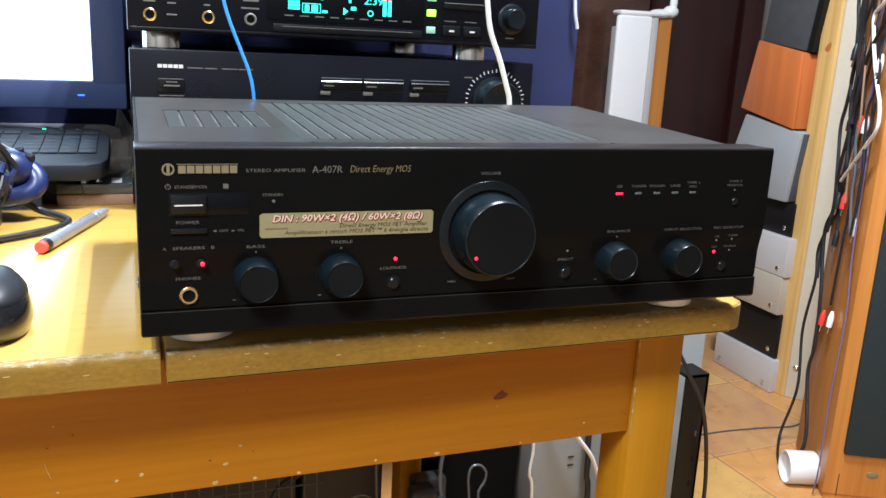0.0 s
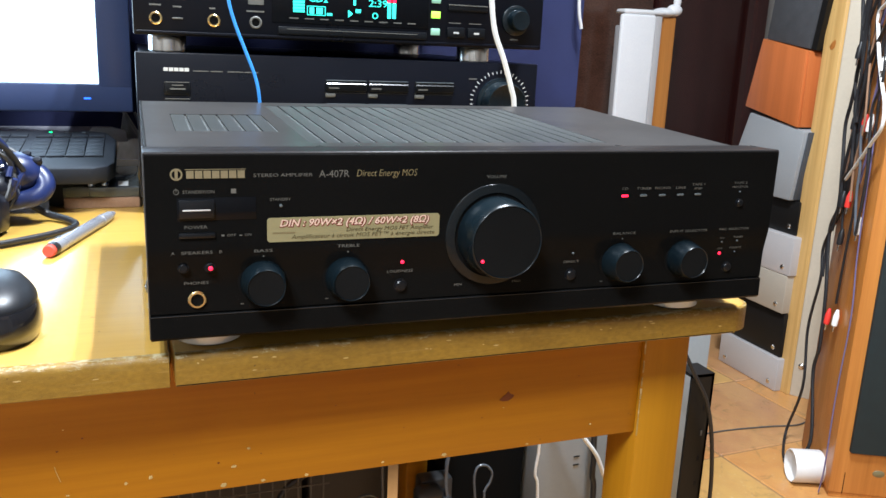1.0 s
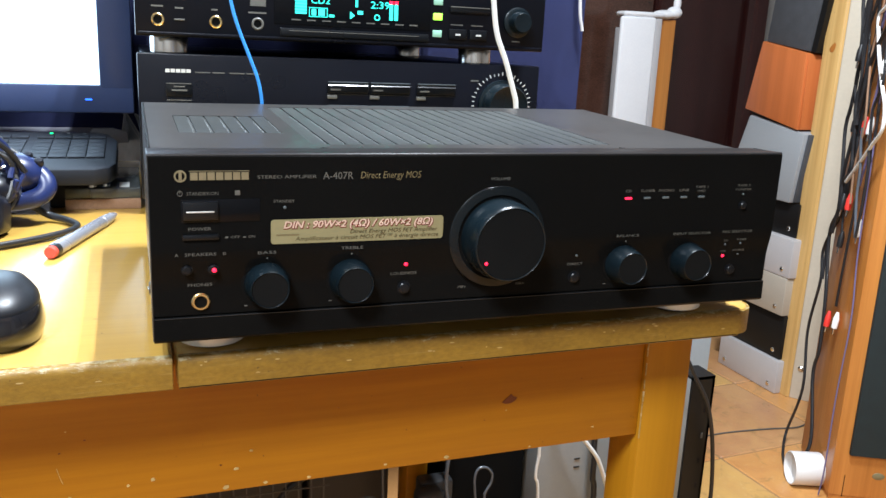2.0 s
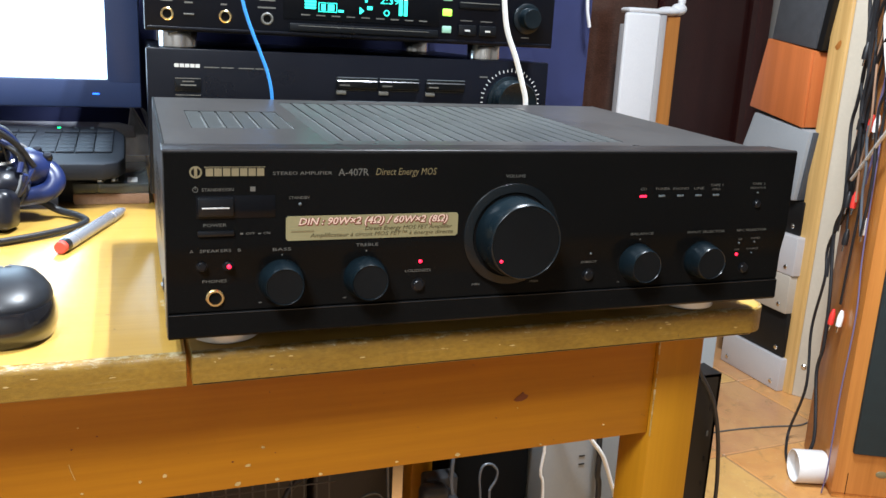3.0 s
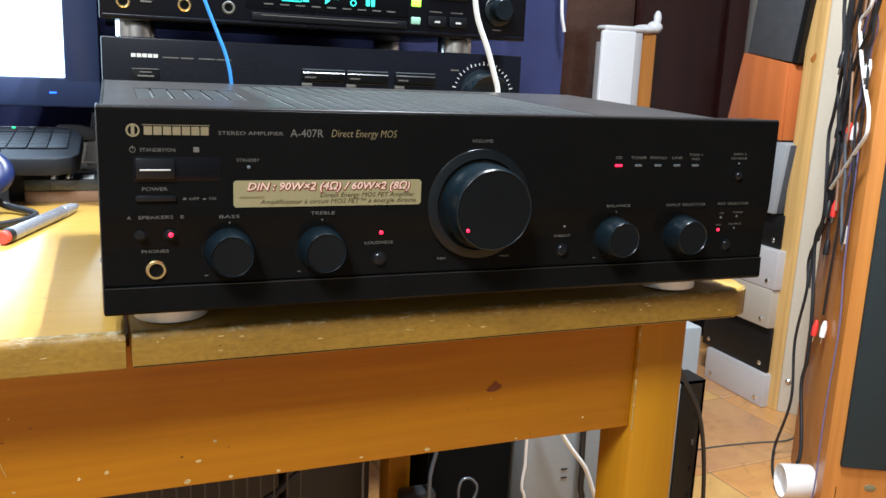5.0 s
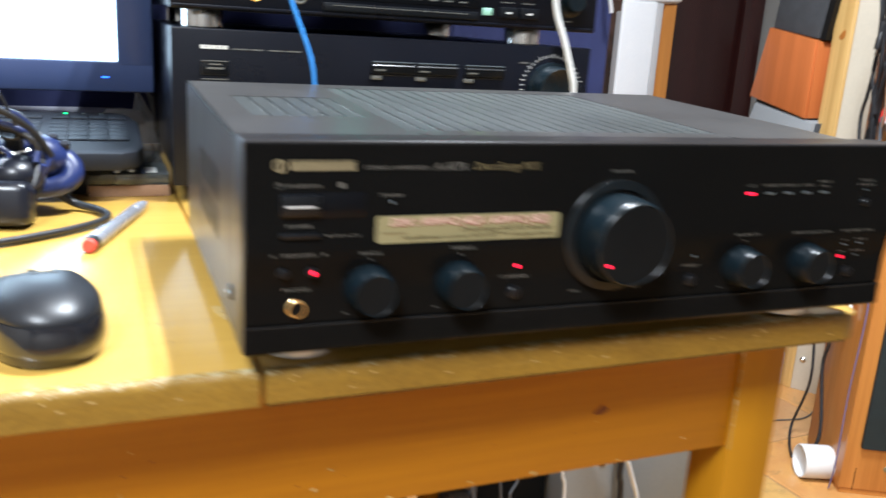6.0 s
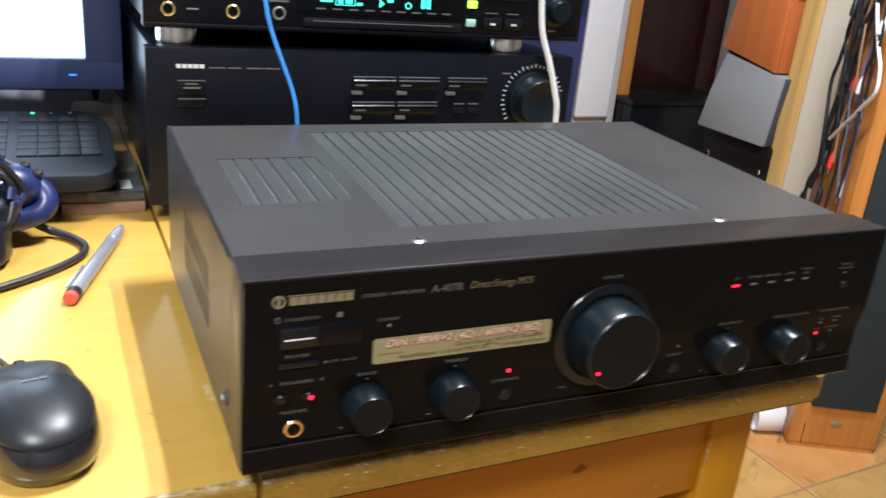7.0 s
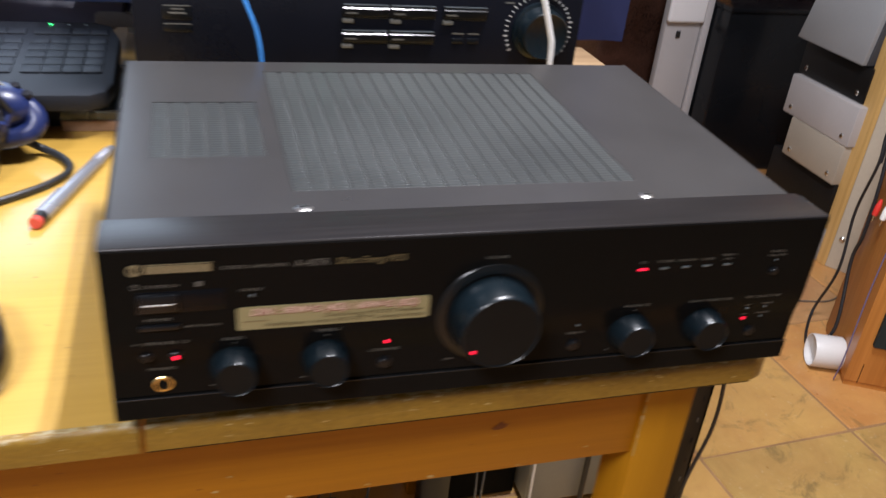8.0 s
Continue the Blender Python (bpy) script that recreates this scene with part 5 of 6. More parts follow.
def build_pen():
    t = thing("marker_pen", (-0.05, 0.33, TOP), "silver marker pen with a coral red end on the table", "pen")
    a, b = Vector((-0.0730, 0.2540, TOP + 0.0057)), Vector((-0.0262, 0.4050, TOP + 0.0048))
    m = Matrix.Translation(a) @ (b - a).to_track_quat("Z", "Y").to_matrix().to_4x4()
    n = (b - a).length
    part("end_cap", lathe(((0, 0), (0.0044, 0.0), (0.0051, 0.0008), (0.0051, 0.006), (0, 0.006)), m, 24), "pen_red", t, "coral red end")
    part("collar", lathe(((0.0054, 0.005), (0.0055, 0.006), (0.0055, 0.013), (0.0051, 0.0135)), m, 24), "black_wire", t)
    part("barrel", lathe(((0.0051, 0.0125), (0.0055, 0.014), (0.0055, n - 0.040), (0.0051, n - 0.039), (0.0051, n - 0.037), *(q for k in range(5) for q in ((0.0056 - 0.0003 * k, n - 0.0365 + 0.0052 * k), (0.0056 - 0.0003 * k, n - 0.0328 + 0.0052 * k), (0.0050 - 0.0003 * k, n - 0.0318 + 0.0052 * k))), (0.0036, n - 0.008), (0.0024, n - 0.001), (0.0018, n), (0, n)), m, 24), "pen", t)
    part("clip", moved(rbox((-0.0016, -0.0079, 0.018), (0.0016, -0.0060, 0.060), 0.0005), m @ Matrix.Rotation(radians(100), 4, "Z")), "pen", t)


def cable_thing(name, pts, r, material, label, flat=1.0):
    ob = part(name, tube(pts, r, 10, 8, flat), material)
    return tagged(ob, label, "cable")


# ---- far side of the room ----
def hifi_box(lo, hi, material, label):
    t = thing("audio_component", ((lo[0] + hi[0]) / 2, (lo[1] + hi[1]) / 2, lo[2]), label, "audio component", "stack of audio gear")
    part("case", rbox(lo, hi, 0.004), material, t)
    for y in (lo[1] + 0.03, hi[1] - 0.03):
        turn = Matrix.Translation((lo[0], y, lo[2] + 0.022)) @ Matrix.Rotation(radians(-90), 4, "Y")
        part("screw", lathe(((0.007, 0), (0.007, 0.001), (0.005, 0.003), (0, 0.0035)), turn, 14), "steel", t)
    return t


def build_stack():
    x0, x1 = 1.672, 1.93
    hifi_box((x0 + 0.004, 1.308, 0.0), (x1, 1.562, 0.097), "silver", "silver-grey audio component at the bottom of the stack")
    hifi_box((x0 + 0.014, 1.318, 0.0975), (x1, 1.600, 0.228), "black_box", "black audio component in the stack")
    hifi_box((x0, 1.318, 0.2285), (x1, 1.545, 0.338), "warm_silver", "champagne metal audio component in the stack")
    hifi_box((x0, 1.312, 0.3385), (x1, 1.592, 0.448), "silver", "silver-grey audio component in the stack")
    hifi_box((x0 + 0.020, 1.330, 0.4485), (x1, 1.60, 0.543), "black_box", "black audio component in the stack")
    # slanting grey speaker
    t = thing("bookshelf_speaker", (1.78, 1.44, 0.5435), "mid-grey speaker with slanting sides in the stack", "loudspeaker", "stack of audio gear")
    part("cabinet", prism([(1.352, 0.5437), (1.622, 0.5437), (1.588, 0.66), (1.556, 0.765), (1.330, 0.735)], "x", x0, x1, 0.005), "grey_box", t)
    part("front_baffle", prism([(1.345, 0.546), (1.3525, 0.546), (1.3305, 0.733), (1.323, 0.733)], "x", x0 + 0.012, x1 - 0.012, 0.002), "charcoal", t, "dark cloth front")
    # cherry speaker tilted a little on it
    t = thing("bookshelf_speaker", (1.78, 1.43, 0.745), "cherry veneered speaker in the stack", "loudspeaker", "stack of audio gear")
    part("cabinet", prism([(1.357, 0.7425), (1.575, 0.7815), (1.535, 0.972), (1.361, 0.9440)], "x", x0 - 0.004, x1, 0.002), "cherry", t)
    part("front_panel", prism([(1.3510, 0.7440), (1.3565, 0.7436), (1.3605, 0.9430), (1.3550, 0.9422)], "x", x0 + 0.002, x1, 0.0015), "cherry", t, "cherry veneered front")
    part("plinth", prism([(1.362, 0.7340), (1.560, 0.7670), (1.560, 0.7775), (1.362, 0.7425)], "x", x0 + 0.01, x1), "black_box", t)
    t = thing("bookshelf_speaker", (1.78, 1.45, 0.95), "charcoal cloth speaker on top of the stack", "loudspeaker", "stack of audio gear")
    part("cabinet", prism([(1.362, 0.9480), (1.530, 0.9715), (1.505, 1.20), (1.330, 1.19)], "x", x0 + 0.004, x1, 0.003), "charcoal", t)
    part("baffle", prism([(1.342, 0.9452), (1.361, 0.9476), (1.329, 1.19), (1.310, 1.19)], "x", x0 + 0.010, x1), "black_box", t)


def build_post():
    t = thing("shelf_upright", (1.74, 1.27, 0), "upright board with pale pine edge and cream face", "board")
    def slab(section, z0, z1):
        bm = prism(section, "z", z0, z1, 0.002)
        for v in bm.verts:
            v.co.x += 0.004 * v.co.z
        return bm
    cuts = ((1.6945, 1.338), (1.698, 1.284), (1.7055, 1.279), (1.720, 1.335)), ((1.7060, 1.2785), (1.774, 1.182), (1.808, 1.212), (1.7205, 1.334))
    part("pine_edge", slab(cuts[0], 0, 1.5), "pine", t, "pale pine edge with a knot")
    part("cream_face", slab(cuts[1], 0, 1.5), "cream", t, "cream painted face")
    part("knot", lathe(((0, 0), (0.014, 0), (0.012, 0.0015), (0, 0.002)), pose(1.7008, 1.309, 0.965, 0, -86.5, 0) @ Matrix.Diagonal((1.2, 0.8, 0.4, 1)), 16), "beech", t)
    part("screw", lathe(((0.008, 0), (0.008, 0.002), (0.004, 0.005), (0, 0.005)), pose(1.7165, 1.2635, 0.09, 0, 90, 214.8), 14), "steel", t)


SIDE, FRONT = Vector((0.467, 0.884, 0)), Vector((0.884, -0.467, 0))
CORNER = Vector((1.385, 0.800, 0))


def build_tower_speaker():
    t = thing("floor_speaker", CORNER + FRONT * 0.1 + SIDE * 0.11, "tall orange-beech floor speaker with dark cloth grille", "loudspeaker")
    m = Matrix((( *FRONT, 0), (*SIDE, 0), (0, 0, 1, 0), (0, 0, 0, 1))).transposed()
    m = Matrix.Translation(CORNER) @ m
    part("cabinet", moved(rbox((0, 0, 0.012), (0.196, 0.222, 1.12), 0.004), m), "beech", t, "orange-beech veneered cabinet")
    part("plinth", moved(rbox((0.004, 0.004, 0), (0.192, 0.218, 0.0118)), m), "beech", t)
    part("grille", moved(rbox((0.029, -0.012, 0.112), (0.170, 0.002, 1.06), 0.004), m), "grille", t, "dark green-grey cloth grille")
    part("crest", moved(lathe(((0, 0), (0.015, 0), (0.014, 0.001), (0.006, 0.002), (0, 0.003)), facing(0.097, 0.0, 0.066) @ Matrix.Diagonal((0.85, 0.55, 1, 1)), 16), m), "gold_dim", t, "small gold crest")
    part("joint", moved(rbox((0.0285, -0.0008, 0.012), (0.0298, 0.001, 0.062)), m), "dark", t)


def build_spool():
    t = thing("cable_spool", (1.383, 0.871, 0), "white plastic cup lying on the tiled floor", "cup")
    ax = Vector((0.93, -0.36, 0))
    m = Matrix.Translation(Vector((1.383, 0.871, 0.0375)) - ax * 0.033) @ ax.to_track_quat("Z", "Y").to_matrix().to_4x4()
    part("wall", lathe(((0.0340, 0.012), (0.0345, 0.0), (0.0362, 0.0), (0.0372, 0.002), (0.0372, 0.064), (0.0355, 0.067), (0, 0.067)), m, 40), "cup", t)
    part("inside", lathe(((0.0340, 0.012), (0.0320, 0.016), (0, 0.018)), m, 40), "cup", t)


def plug(name, at, material, label):
    t = thing(name, at, label, "plug", "hanging audio plugs")
    part("body", lathe(((0, 0), (0.0058, 0), (0.0065, 0.004), (0.0065, 0.022), (0.0045, 0.030), (0.0030, 0.036), (0, 0.036)), pose(*at, 0, 6, 0), 16), material, t)
    part("pin", lathe(((0, -0.014), (0.0022, -0.014), (0.0022, 0), (0, 0)), pose(*at, 0, 6, 0), 10), "steel", t)


def build_hanging_cables():
    rnd = random.Random(21)
    def up(p):
        """Carry a cord on up to the ceiling side in uneven bends along the cabinet's edge."""
        x, y, z = p[0]
        out = []
        while z < 1.16:
            z += rnd.uniform(0.05, 0.09)
            sway = rnd.uniform(-0.020, 0.032)
            out.append((x + 0.008 + 0.467 * sway, y + 0.012 + 0.884 * sway, z))
        return [*reversed(out), *p]
    cable_thing("audio_cable", up([(1.457, 0.962, 0.831), (1.444, 0.938, 0.726), (1.445, 0.939, 0.622), (1.488, 1.02, 0.509), (1.482, 1.009, 0.432), (1.494, 1.036, 0.300), (1.480, 1.010, 0.163), (1.490, 1.050, 0.030), (1.440, 1.000, 0.006), (1.40, 0.95, 0.006)]), 0.0034, "black_wire", "black audio cable hanging beside the floor speaker")
    cable_thing("audio_cable", up([(1.421, 0.894, 0.835), (1.428, 0.906, 0.788), (1.413, 0.879, 0.675), (1.418, 0.889, 0.492), (1.421, 0.894, 0.410)]), 0.0028, "black_wire", "thin black audio cable hanging with plugs")
    cable_thing("audio_cable", up([(1.470, 0.985, 0.70), (1.461, 0.969, 0.610), (1.476, 0.998, 0.547), (1.456, 0.961, 0.407), (1.445, 0.944, 0.294), (1.447, 0.953, 0.223), (1.418, 0.901, 0.080), (1.405, 0.93, 0.010)]), 0.0040, "black_wire", "thick black cable hanging beside the floor speaker")
    cable_thing("audio_cable", up([(1.434, 0.920, 0.86), (1.436, 0.925, 0.76), (1.452, 0.952, 0.66), (1.470, 0.985, 0.56)]), 0.0036, "black_wire", "black cable in the hanging bundle")
    cable_thing("audio_cable", up([(1.394, 0.842, 0.849), (1.391, 0.837, 0.722), (1.388, 0.838, 0.625)]), 0.0032, "black_wire", "thin black cable ending in a white plug")
    cable_thing("audio_cable", [(1.372, 0.828, 1.12), (1.382, 0.846, 1.048), (1.402, 0.885, 1.021), (1.395, 0.871, 0.977), (1.382, 0.846, 0.930), (1.363, 0.811, 0.881), (1.351, 0.788, 0.850), (1.348, 0.782, 0.807), (1.368, 0.820, 0.770), (1.395, 0.871, 0.724), (1.422, 0.922, 0.680)], 0.0036, "white_wire", "white cable crossing the hanging bundle")
    cable_thing("audio_cable", up([(1.385, 0.829, 0.739), (1.383, 0.826, 0.655), (1.378, 0.818, 0.535), (1.366, 0.797, 0.413), (1.370, 0.806, 0.237), (1.368, 0.803, 0.075), (1.372, 0.812, 0.006)]), 0.0016, "purple_wire", "thin violet cable hanging beside the floor speaker")
    cable_thing("audio_cable", up([(1.452, 0.955, 0.90), (1.449, 0.949, 0.80), (1.462, 0.972, 0.70), (1.457, 0.965, 0.62), (1.480, 1.004, 0.52), (1.474, 0.995, 0.44)]), 0.0026, "black_wire", "thin black cable in the hanging bundle")
    cable_thing("audio_cable", up([(1.404, 0.862, 0.90), (1.408, 0.870, 0.83), (1.401, 0.856, 0.76), (1.409, 0.872, 0.68)]), 0.0026, "purple_wire", "violet cable in the hanging bundle")
    cable_thing("audio_cable", up([(1.440, 0.932, 0.93), (1.447, 0.946, 0.85), (1.432, 0.917, 0.75), (1.447, 0.944, 0.66), (1.437, 0.926, 0.565)]), 0.0026, "black_wire", "thin black cable ending in a black plug")
    for r, m, label, pts in (
            (0.0032, "black_wire", "black cable twisted into the hanging bundle", [(1.410, 0.900, 1.12), (1.414, 0.907, 1.051), (1.426, 0.930, 1.000), (1.427, 0.932, 0.947), (1.425, 0.928, 0.901), (1.428, 0.933, 0.847), (1.423, 0.924, 0.808)]),
            (0.0042, "black_wire", "thick black cable slanting through the hanging bundle", [(1.362, 0.808, 1.060), (1.373, 0.829, 1.008), (1.394, 0.869, 0.962), (1.408, 0.895, 0.921), (1.412, 0.904, 0.872), (1.418, 0.915, 0.825), (1.417, 0.913, 0.801)]),
            (0.0030, "black_wire", "black cable hanging in front of the floor speaker's edge", [(1.366, 0.816, 1.060), (1.368, 0.820, 0.987), (1.371, 0.826, 0.959), (1.365, 0.814, 0.891), (1.378, 0.840, 0.838), (1.374, 0.831, 0.772), (1.367, 0.818, 0.721), (1.367, 0.818, 0.652), (1.370, 0.824, 0.585)]),
            (0.0034, "black_wire", "black cable below the hanging plugs", [(1.423, 0.924, 0.808), (1.420, 0.918, 0.789), (1.417, 0.912, 0.746), (1.412, 0.904, 0.707), (1.430, 0.938, 0.677), (1.430, 0.937, 0.636), (1.440, 0.955, 0.560)]),
            (0.0028, "haze", "dull grey cable in the hanging bundle", [(1.398, 0.878, 0.800), (1.396, 0.874, 0.767), (1.387, 0.856, 0.715), (1.384, 0.851, 0.661), (1.372, 0.827, 0.580)]),
            (0.0030, "black_wire", "black cable with a dark plug in the hanging bundle", [(1.428, 0.934, 1.12), (1.430, 0.937, 1.053), (1.432, 0.942, 1.000), (1.432, 0.941, 0.955), (1.426, 0.929, 0.894), (1.430, 0.937, 0.838), (1.421, 0.921, 0.785), (1.428, 0.934, 0.731), (1.434, 0.945, 0.680)]),
            (0.0022, "brown_base", "thin brown cable in the hanging bundle", [(1.392, 0.866, 1.12), (1.398, 0.876, 1.02), (1.408, 0.894, 0.95), (1.402, 0.884, 0.88), (1.396, 0.872, 0.80), (1.404, 0.888, 0.72), (1.400, 0.880, 0.64)])):
        cable_thing("audio_cable", pts, r, m, label)
    cable_thing("floor_cable", [(1.66, 1.14, 0.0022), (1.587, 1.110, 0.0022), (1.505, 1.120, 0.0022), (1.407, 1.129, 0.0022), (1.334, 1.129, 0.0022), (1.255, 1.120, 0.0022), (1.12, 1.08, 0.0022), (0.95, 0.95, 0.0022)], 0.0020, "wire", "thin dark cable lying across the floor tiles")
    for at, m, words in (((1.419, 0.894, 0.785), "red_plug", "red audio plug hanging from a cable"), ((1.404, 0.866, 0.787), "white_wire", "white audio plug hanging from a cable"), ((1.387, 0.837, 0.580), "white_wire", "white audio plug hanging from a cable"),
                         ((1.434, 0.925, 0.352), "red_plug", "red audio plug hanging from a cable"), ((1.413, 0.882, 0.364), "white_wire", "white audio plug hanging from a cable"), ((1.434, 0.924, 0.535), "black_wire", "black plug hanging from a cable"),
                         ((1.424, 0.926, 0.785), "black_wire", "black plug hanging from a cable"), ((1.443, 0.962, 0.930), "black_wire", "black plug hanging from a cable"), ((1.424, 0.926, 0.618), "black_wire", "black plug hanging from a cable"), ((1.406, 0.891, 0.625), "red_plug", "red audio plug hanging from a cable"), ((1.369, 0.822, 0.910), "white_wire", "white audio plug hanging from a cable")):
        plug("audio_plug", at, m, words)


def build_back():
    # polished wardrobe across the back
    t = thing("wardrobe", (1.65, 2.25, 0), "dark polished mahogany wardrobe at the back of the room", "wardrobe")
    part("left_door", rbox((1.00, 2.205, 0.04), (1.736, 2.24, 2.0), 0.004), "brown_panel", t, "mottled brown veneered door")
    part("right_door", rbox((1.741, 2.200, 0.04), (2.120, 2.24, 2.0), 0.004), "mahogany", t, "dark gloss door")
    part("side_post", rbox((2.125, 2.185, 0), (2.215, 2.24, 2.02), 0.004), "mahogany", t)
    part("carcass", rbox((0.99, 2.241, 0), (2.215, 2.35, 2.03), 0.003), "mahogany", t)
    part("plinth", rbox((1.00, 2.215, 0), (2.12, 2.239, 0.036)), "brown_panel", t)
    for nm, label, lo, hi, m in (("grey_board", "pale grey board leaning at the wardrobe", (1.484, 2.000, 0), (1.608, 2.030, 1.00), "pale_grey"), ("beige_board", "narrow beige board beside the foam board", (1.611, 1.990, 0), (1.636, 2.012, 1.035), "pale_grey"),
                                 ("timber_board", "orange timber board standing by the wardrobe", (1.640, 2.016, 0), (1.706, 2.05, 1.033), "beech")):
        ob = thing(nm, ((lo[0] + hi[0]) / 2, 2.02, 0), label, "board", "boards by the wardrobe")
        part("board", rbox(lo, hi, 0.004), m, ob)
    # added block: imitates a dark reflection in the door, no real furniture
    t = thing("dark_reflection_block", (1.85, 1.95, 0), "low blue-black block added for the dark reflection in the wardrobe door", "cabinet")
    part("body", rbox((1.642, 1.905, 0.03), (2.10, 2.19, 0.535), 0.006), "reflection_black", t)
    part("top", rbox((1.638, 1.898, 0.5355), (2.104, 2.19, 0.552), 0.005), "reflection_black", t)
    part("plinth", rbox((1.655, 1.915, 0), (2.09, 2.18, 0.0295)), "reflection_black", t)
    t = thing("foam_sheet", (1.545, 1.99, 0.48), "white foam sheet hanging over the grey board", "sheet")
    part("sheet", rbox((1.478, 1.980, 0.480), (1.609, 1.999, 1.036), 0.009, 3), "foam", t)
    part("fold", rbox((1.488, 1.982, 1.036), (1.640, 2.042, 1.052), 0.008, 3), "foam", t)
    part("clip", rbox((1.525, 1.994, 0.43), (1.540, 1.9998, 0.452), 0.002), "rubber", t)
    t = thing("white_cloth", (1.67, 2.03, 1.035), "crumpled white cloth on top of the boards", "cloth")
    part("cloth", fuse(blob((1.66, 2.02, 1.048), (0.045, 0.025, 0.015)), blob((1.697, 2.02, 1.056), (0.028, 0.022, 0.020)), blob((1.706, 2.02, 1.085), (0.013, 0.012, 0.025))), "foam", t)
    # navy curtain behind the table
    bm, cols = bmesh.new(), []
    for i in range(81):
        u = i / 80
        x = -0.75 + 1.449 * u
        y = 0.822 + 0.008 * math.sin(u * 60) + 0.006 * math.sin(u * 23 + 1)
        low = 0.765 + 0.018 * math.sin(u * 9.0 + 2.4)
        cols.append([bm.verts.new((x + (0.012 * (z - 1.0) if i == 80 else 0), y - 0.04 * max(0, u - 0.9), z)) for z in (low, 1.0, 1.3, 1.9)])
    for p, q in zip(cols, cols[1:]):
        for k in range(3):
            bm.faces.new((p[k], q[k], q[k + 1], p[k + 1]))
    bmesh.ops.solidify(bm, geom=list(bm.faces), thickness=0.003)
    tagged(part("curtain", bm, "curtain"), "navy blue cloth curtain hanging behind the table", "curtain")
    tagged(part("pull_cord", tube([(0.672, 0.795, 1.9), (0.676, 0.795, 1.2), (0.681, 0.795, 1.01), (0.689, 0.795, 0.96)], 0.0028), "pale_grey"), "thin pale pull cord in front of the curtain", "cord")
    t = thing("wooden_crate", (0.56, 0.78, 0), "pale wooden crate standing behind the table", "crate")
    part("box", rbox((0.545, 0.700, 0), (0.620, 0.79, 0.745), 0.004), "crate", t)


def build_under_table():
    t = thing("computer_tower", (0.70, 0.72, 0), "grey steel computer case standing under the table", "computer")
    part("case", rbox((0.556, 0.580, 0.012), (0.85, 0.78, 0.52), 0.004), "pc", t)
    for k in range(2):
        part("vent_slot", rbox((0.618, 0.5790, 0.298 + k * 0.014), (0.628, 0.581, 0.3000 + k * 0.014)), "black_box", t)
    for x in (0.58, 0.83):
        part("foot", rbox((x - 0.01, 0.60, 0), (x + 0.01, 0.77, 0.0125)), "rubber", t)
    t = thing("slotted_upright", (0.78, 0.5, 0), "black slotted metal upright beside the table leg", "rack part")
    bm = [rbox((0.728, 0.459, 0), (0.766, 0.463, 0.486)), rbox((0.762, 0.459, 0), (0.766, 0.500, 0.486)), rbox((0.728, 0.459, 0.482), (0.766, 0.500, 0.4865))]
    part("angle", fuse(*bm), "black_box", t)
    for k in range(11):
        part("slot", rbox((0.753, 0.4583, 0.03 + k * 0.040), (0.756, 0.4595, 0.038 + k * 0.040), 0.0), "hifi" if k % 3 else "wire", t)
    # case and panel coloured near-black in place of the deep shade here
    t = thing("dark_void_case", (0.48, 0.72, 0), "equipment case blackened to stand for the dark void under the table", "case")
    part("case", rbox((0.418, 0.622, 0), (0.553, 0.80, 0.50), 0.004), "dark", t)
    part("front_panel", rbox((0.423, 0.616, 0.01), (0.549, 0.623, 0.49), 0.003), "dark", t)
    part("handle", rbox((0.455, 0.606, 0.40), (0.510, 0.617, 0.412), 0.003), "rubber", t)
    t = thing("storage_box", (0.27, 0.72, 0), "dark grey-brown storage box under the table", "box")
    part("box", rbox((0.225, 0.690, 0), (0.352, 0.79, 0.46), 0.004), "dark_box", t)
    part("lid", rbox((0.220, 0.685, 0.4605), (0.357, 0.795, 0.485), 0.004), "dark_box", t)
    t = thing("storage_box", (0.02, 0.72, 0), "dark grey-brown storage box under the table", "box")
    part("box", rbox((-0.25, 0.690, 0), (0.215, 0.79, 0.48), 0.004), "dark_box", t)
    part("lid", rbox((-0.255, 0.685, 0.4805), (0.218, 0.795, 0.505), 0.004), "dark_box", t)
    t = thing("power_strip", (0.395, 0.585, 0), "dark grey power strip standing on end with a plugged-in adapter", "power strip")
    part("body", rbox((0.372, 0.592, 0), (0.424, 0.622, 0.300), 0.006), "adapter", t)
    a = part("adapter", rbox((0.358, 0.560, 0.232), (0.400, 0.592, 0.300), 0.010, 3), "adapter", t, "rounded dark adapter")
    part("plug", rbox((0.396, 0.556, 0.262), (0.412, 0.592, 0.286), 0.005, 2), "adapter", t)
    part("cord", tube([(0.405, 0.566, 0.284), (0.403, 0.570, 0.305), (0.405, 0.574, 0.332), (0.409, 0.578, 0.347), (0.420, 0.585, 0.40), (0.425, 0.60, 0.60)], 0.0030, 8, 6), "haze", t, "grey cord")
    t = thing("wire_basket", (0.13, 0.62, 0), "grey wire basket with cables under the table", "basket")
    for k in range(12):
        part("wire", tube([(0.03 + k * 0.017, 0.55, 0.0), (0.03 + k * 0.017, 0.548, 0.40)], 0.0011, 6, 2), "wire", t)
    for k in range(9):
        part("wire", tube([(0.025, 0.5465, 0.03 + k * 0.045), (0.225, 0.5465, 0.03 + k * 0.045)], 0.0011, 6, 2), "wire", t)
    cable_thing("power_cable", [(0.640, 0.565, 0.70), (0.642, 0.565, 0.363), (0.645, 0.565, 0.324), (0.645, 0.565, 0.286), (0.650, 0.565, 0.244), (0.652, 0.565, 0.006)], 0.0046, "black_wire", "black mains cable hanging under the table")
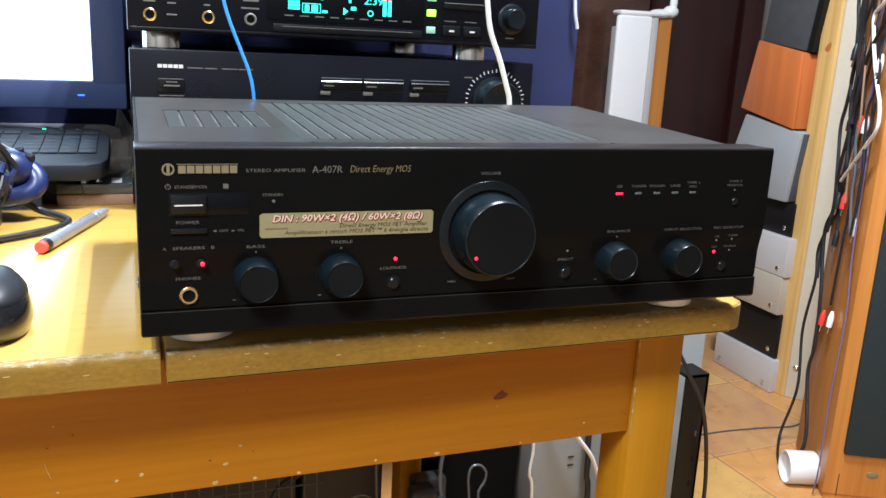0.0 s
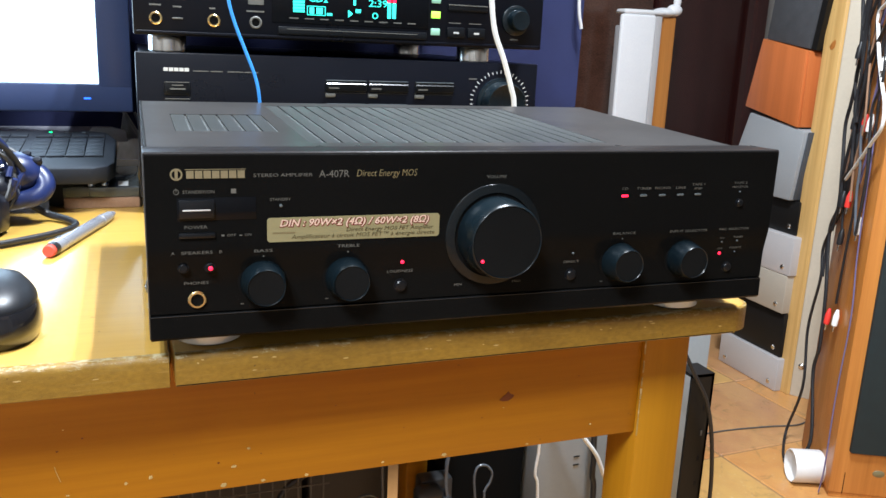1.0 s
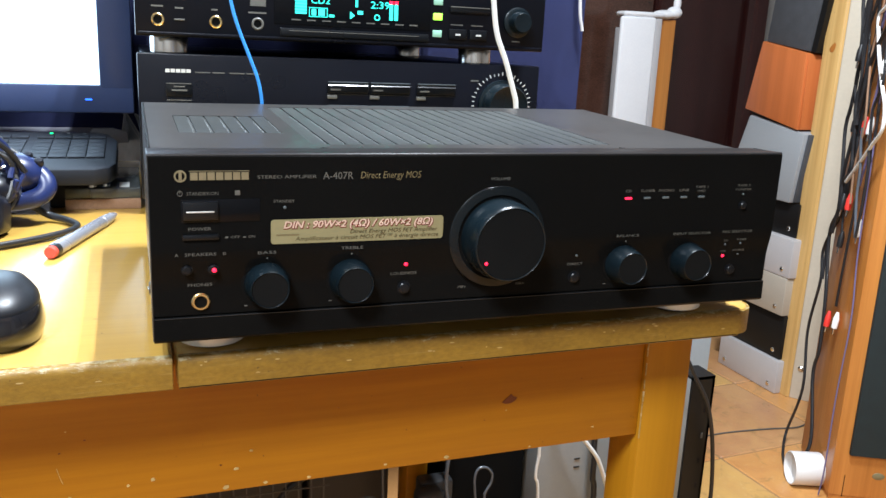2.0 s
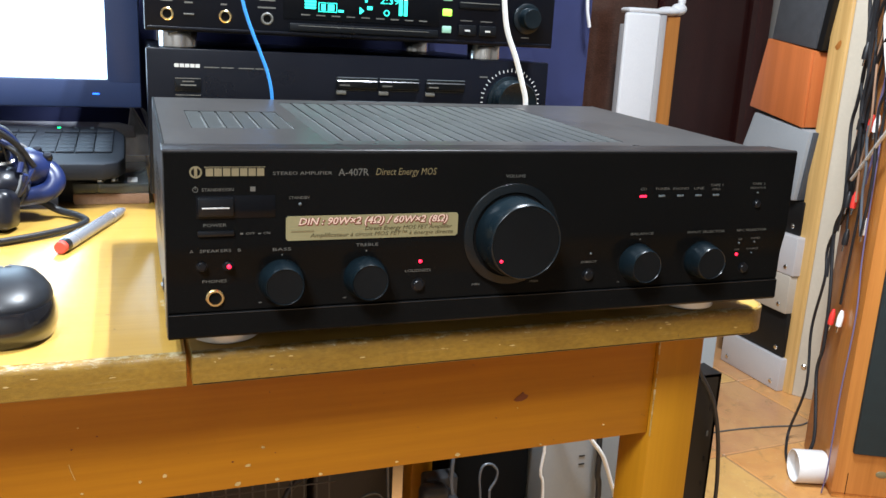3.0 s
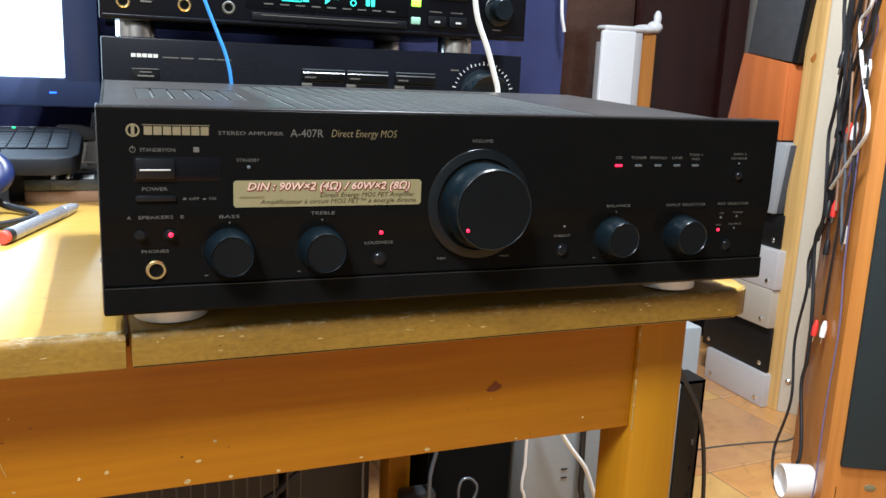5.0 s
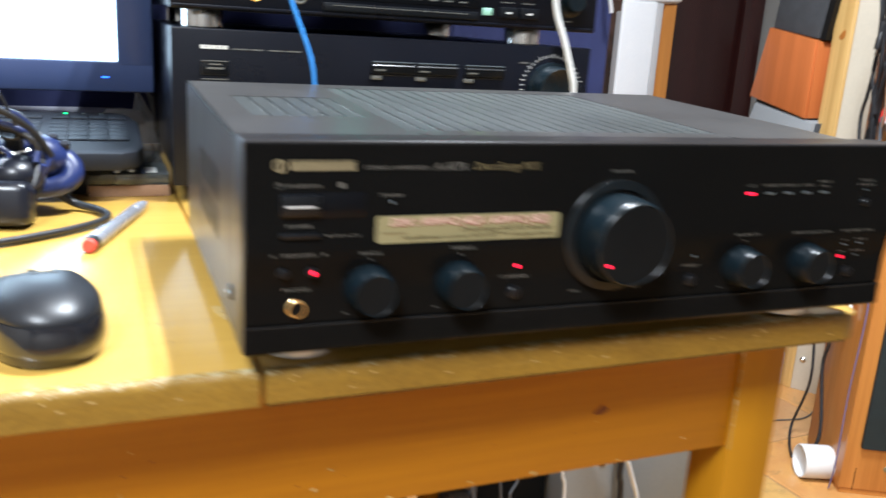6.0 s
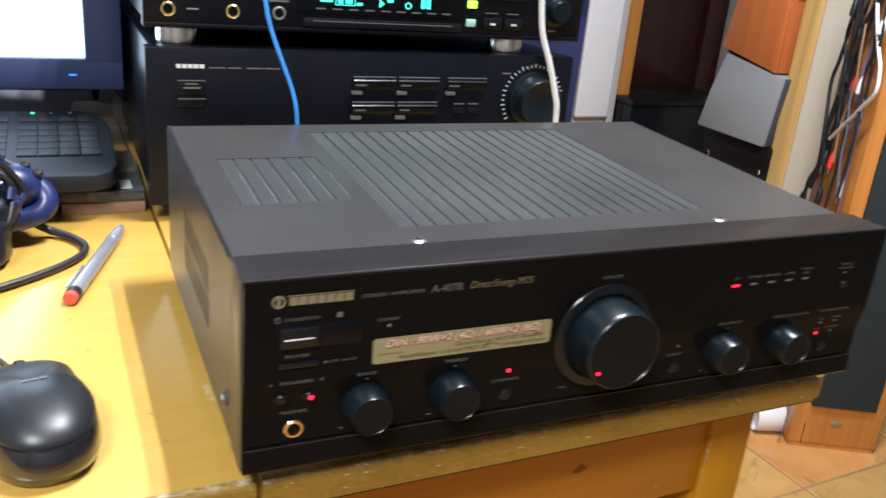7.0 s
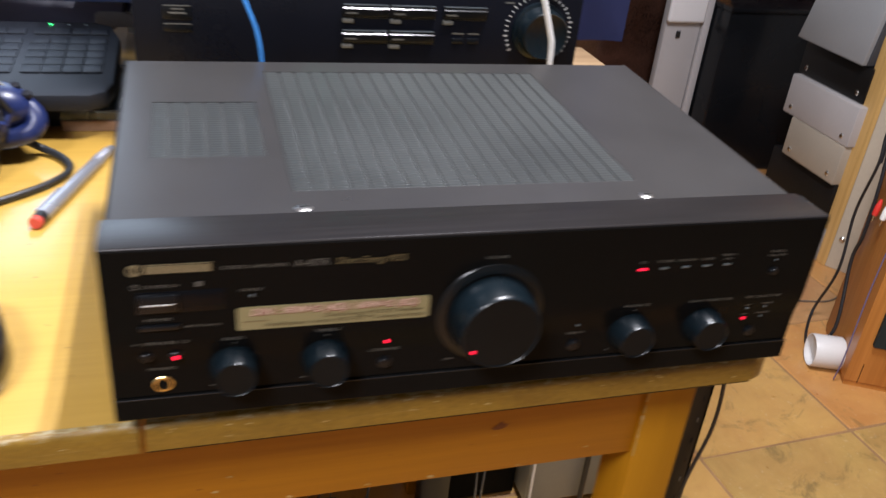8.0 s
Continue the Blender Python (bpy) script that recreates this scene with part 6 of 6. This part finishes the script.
    cable_thing("network_cable", [(0.570, 0.56, 0.44), (0.606, 0.555, 0.374), (0.637, 0.553, 0.333), (0.647, 0.553, 0.316), (0.661, 0.553, 0.281), (0.674, 0.553, 0.243), (0.685, 0.553, 0.15), (0.68, 0.553, 0.006)], 0.0034, "white_wire", "white cable hanging in front of the computer case")
    cable_thing("network_cable", [(0.552, 0.57, 0.68), (0.551, 0.57, 0.362), (0.551, 0.57, 0.334), (0.548, 0.57, 0.299), (0.555, 0.57, 0.255), (0.560, 0.57, 0.006)], 0.0024, "white_wire", "thin white cable beside the computer case")
    cable_thing("power_cable", [(0.700, 0.448, 0.53), (0.722, 0.446, 0.492), (0.748, 0.444, 0.445), (0.766, 0.444, 0.37), (0.772, 0.444, 0.27), (0.752, 0.444, 0.15), (0.765, 0.45, 0.006)], 0.0030, "black_wire", "dark blue-black cable looping beside the table leg")
    cable_thing("power_cable", [(0.470, 0.59, 0.006), (0.458, 0.58, 0.20), (0.455, 0.58, 0.265), (0.452, 0.58, 0.300), (0.457, 0.58, 0.318), (0.470, 0.58, 0.319), (0.480, 0.58, 0.307), (0.479, 0.58, 0.292), (0.471, 0.58, 0.278), (0.470, 0.58, 0.262), (0.476, 0.58, 0.15), (0.478, 0.59, 0.006)], 0.0020, "haze", "coiled grey cable hanging under the table")
    cable_thing("network_cable", [(0.33, 0.61, 0.60), (0.315, 0.60, 0.36), *((0.285 + 0.032 * math.cos(a), 0.60 + 0.008 * math.sin(2 * a), 0.255 + 0.030 * math.sin(a)) for a in (k * math.pi / 4 for k in range(9))), (0.30, 0.60, 0.18), (0.28, 0.60, 0.003)], 0.0022, "haze", "grey cable looped under the table")
    cable_thing("power_cable", [(0.30, 0.56, 0.60), (0.26, 0.56, 0.42), (0.20, 0.56, 0.36), (0.15, 0.55, 0.30), (0.12, 0.53, 0.006)], 0.0045, "black_wire", "black cable sagging under the table")


for at, watts, half, wide, long in LAMPS:
    build_ceiling_lamp(at, half, wide, long)
build_table()
build_amplifier()
build_lower_hifi()
build_upper_hifi()
build_monitor()
build_keyboard()
build_acrylic_stand()
build_plastic_wrap()
build_gamepad()
build_mouse()
build_pen()
cable_thing("network_cable", [(0.070, 0.31, 1.10), (0.0745, 0.302, 0.99), (0.0770, 0.300, 0.9624), (0.0823, 0.300, 0.9415), (0.0921, 0.300, 0.9156), (0.0992, 0.300, 0.8963), (0.1029, 0.300, 0.8755), (0.104, 0.302, 0.84), (0.10, 0.306, 0.7535)], 0.0015, "blue_wire", "bright blue network cable hanging behind the amplifier")
cable_thing("network_cable", [(0.330, 0.345, 1.12), (0.336, 0.345, 1.01), (0.3400, 0.345, 0.978), (0.3457, 0.345, 0.9451), (0.3575, 0.345, 0.9174), (0.3677, 0.345, 0.8889), (0.3721, 0.345, 0.8715), (0.373, 0.345, 0.83), (0.37, 0.345, 0.7545)], 0.0027, "white_wire", "white cable hanging behind the amplifier")
build_stack()
build_post()
build_tower_speaker()
build_spool()
build_hanging_cables()
build_back()
build_under_table()

# stone tiles, each a piece of its own
SIZE, GAP = 0.36, 0.0026
kinds = []
rnd = random.Random(11)
for k in range(6):
    bm = rbox((-SIZE / 2 + GAP, -SIZE / 2 + GAP, -0.012), (SIZE / 2 - GAP, SIZE / 2 - GAP, 0), 0.003, 1)
    nudge = {(a, b): (rnd.uniform(-0.0018, 0.0018), rnd.uniform(-0.0018, 0.0018)) for a in (False, True) for b in (False, True)}
    for v in bm.verts:
        dx, dy = nudge[v.co.x > 0, v.co.y > 0]
        v.co.x, v.co.y, v.co.z = v.co.x + dx, v.co.y + dy, v.co.z + rnd.uniform(-0.0006, 0.0)
    me = finish(bm, "tile")
    me.materials.append(M["stone"])
    kinds.append(me)
spin = Matrix.Rotation(radians(3.5), 4, "Z")
for i in range(-11, 7):
    for j in range(-10, 9):
        c = Vector((1.302, 0.664, 0)) + spin @ Vector(((i + 0.5) * SIZE, (j + 0.5) * SIZE, 0))
        if WALL_L - 0.05 < c.x < WALL_R + 0.05 and WALL_F - 0.05 < c.y < FLOOR_BACK + 0.05:
            ob = new("tile", rnd.choice(kinds))
            ob.matrix_basis = Matrix.Translation(c) @ spin @ Matrix.Rotation(rnd.choice((0, 1, 2, 3)) * math.pi / 2, 4, "Z")
            ob.parent = floor
            ob.matrix_parent_inverse = Matrix.Identity(4)
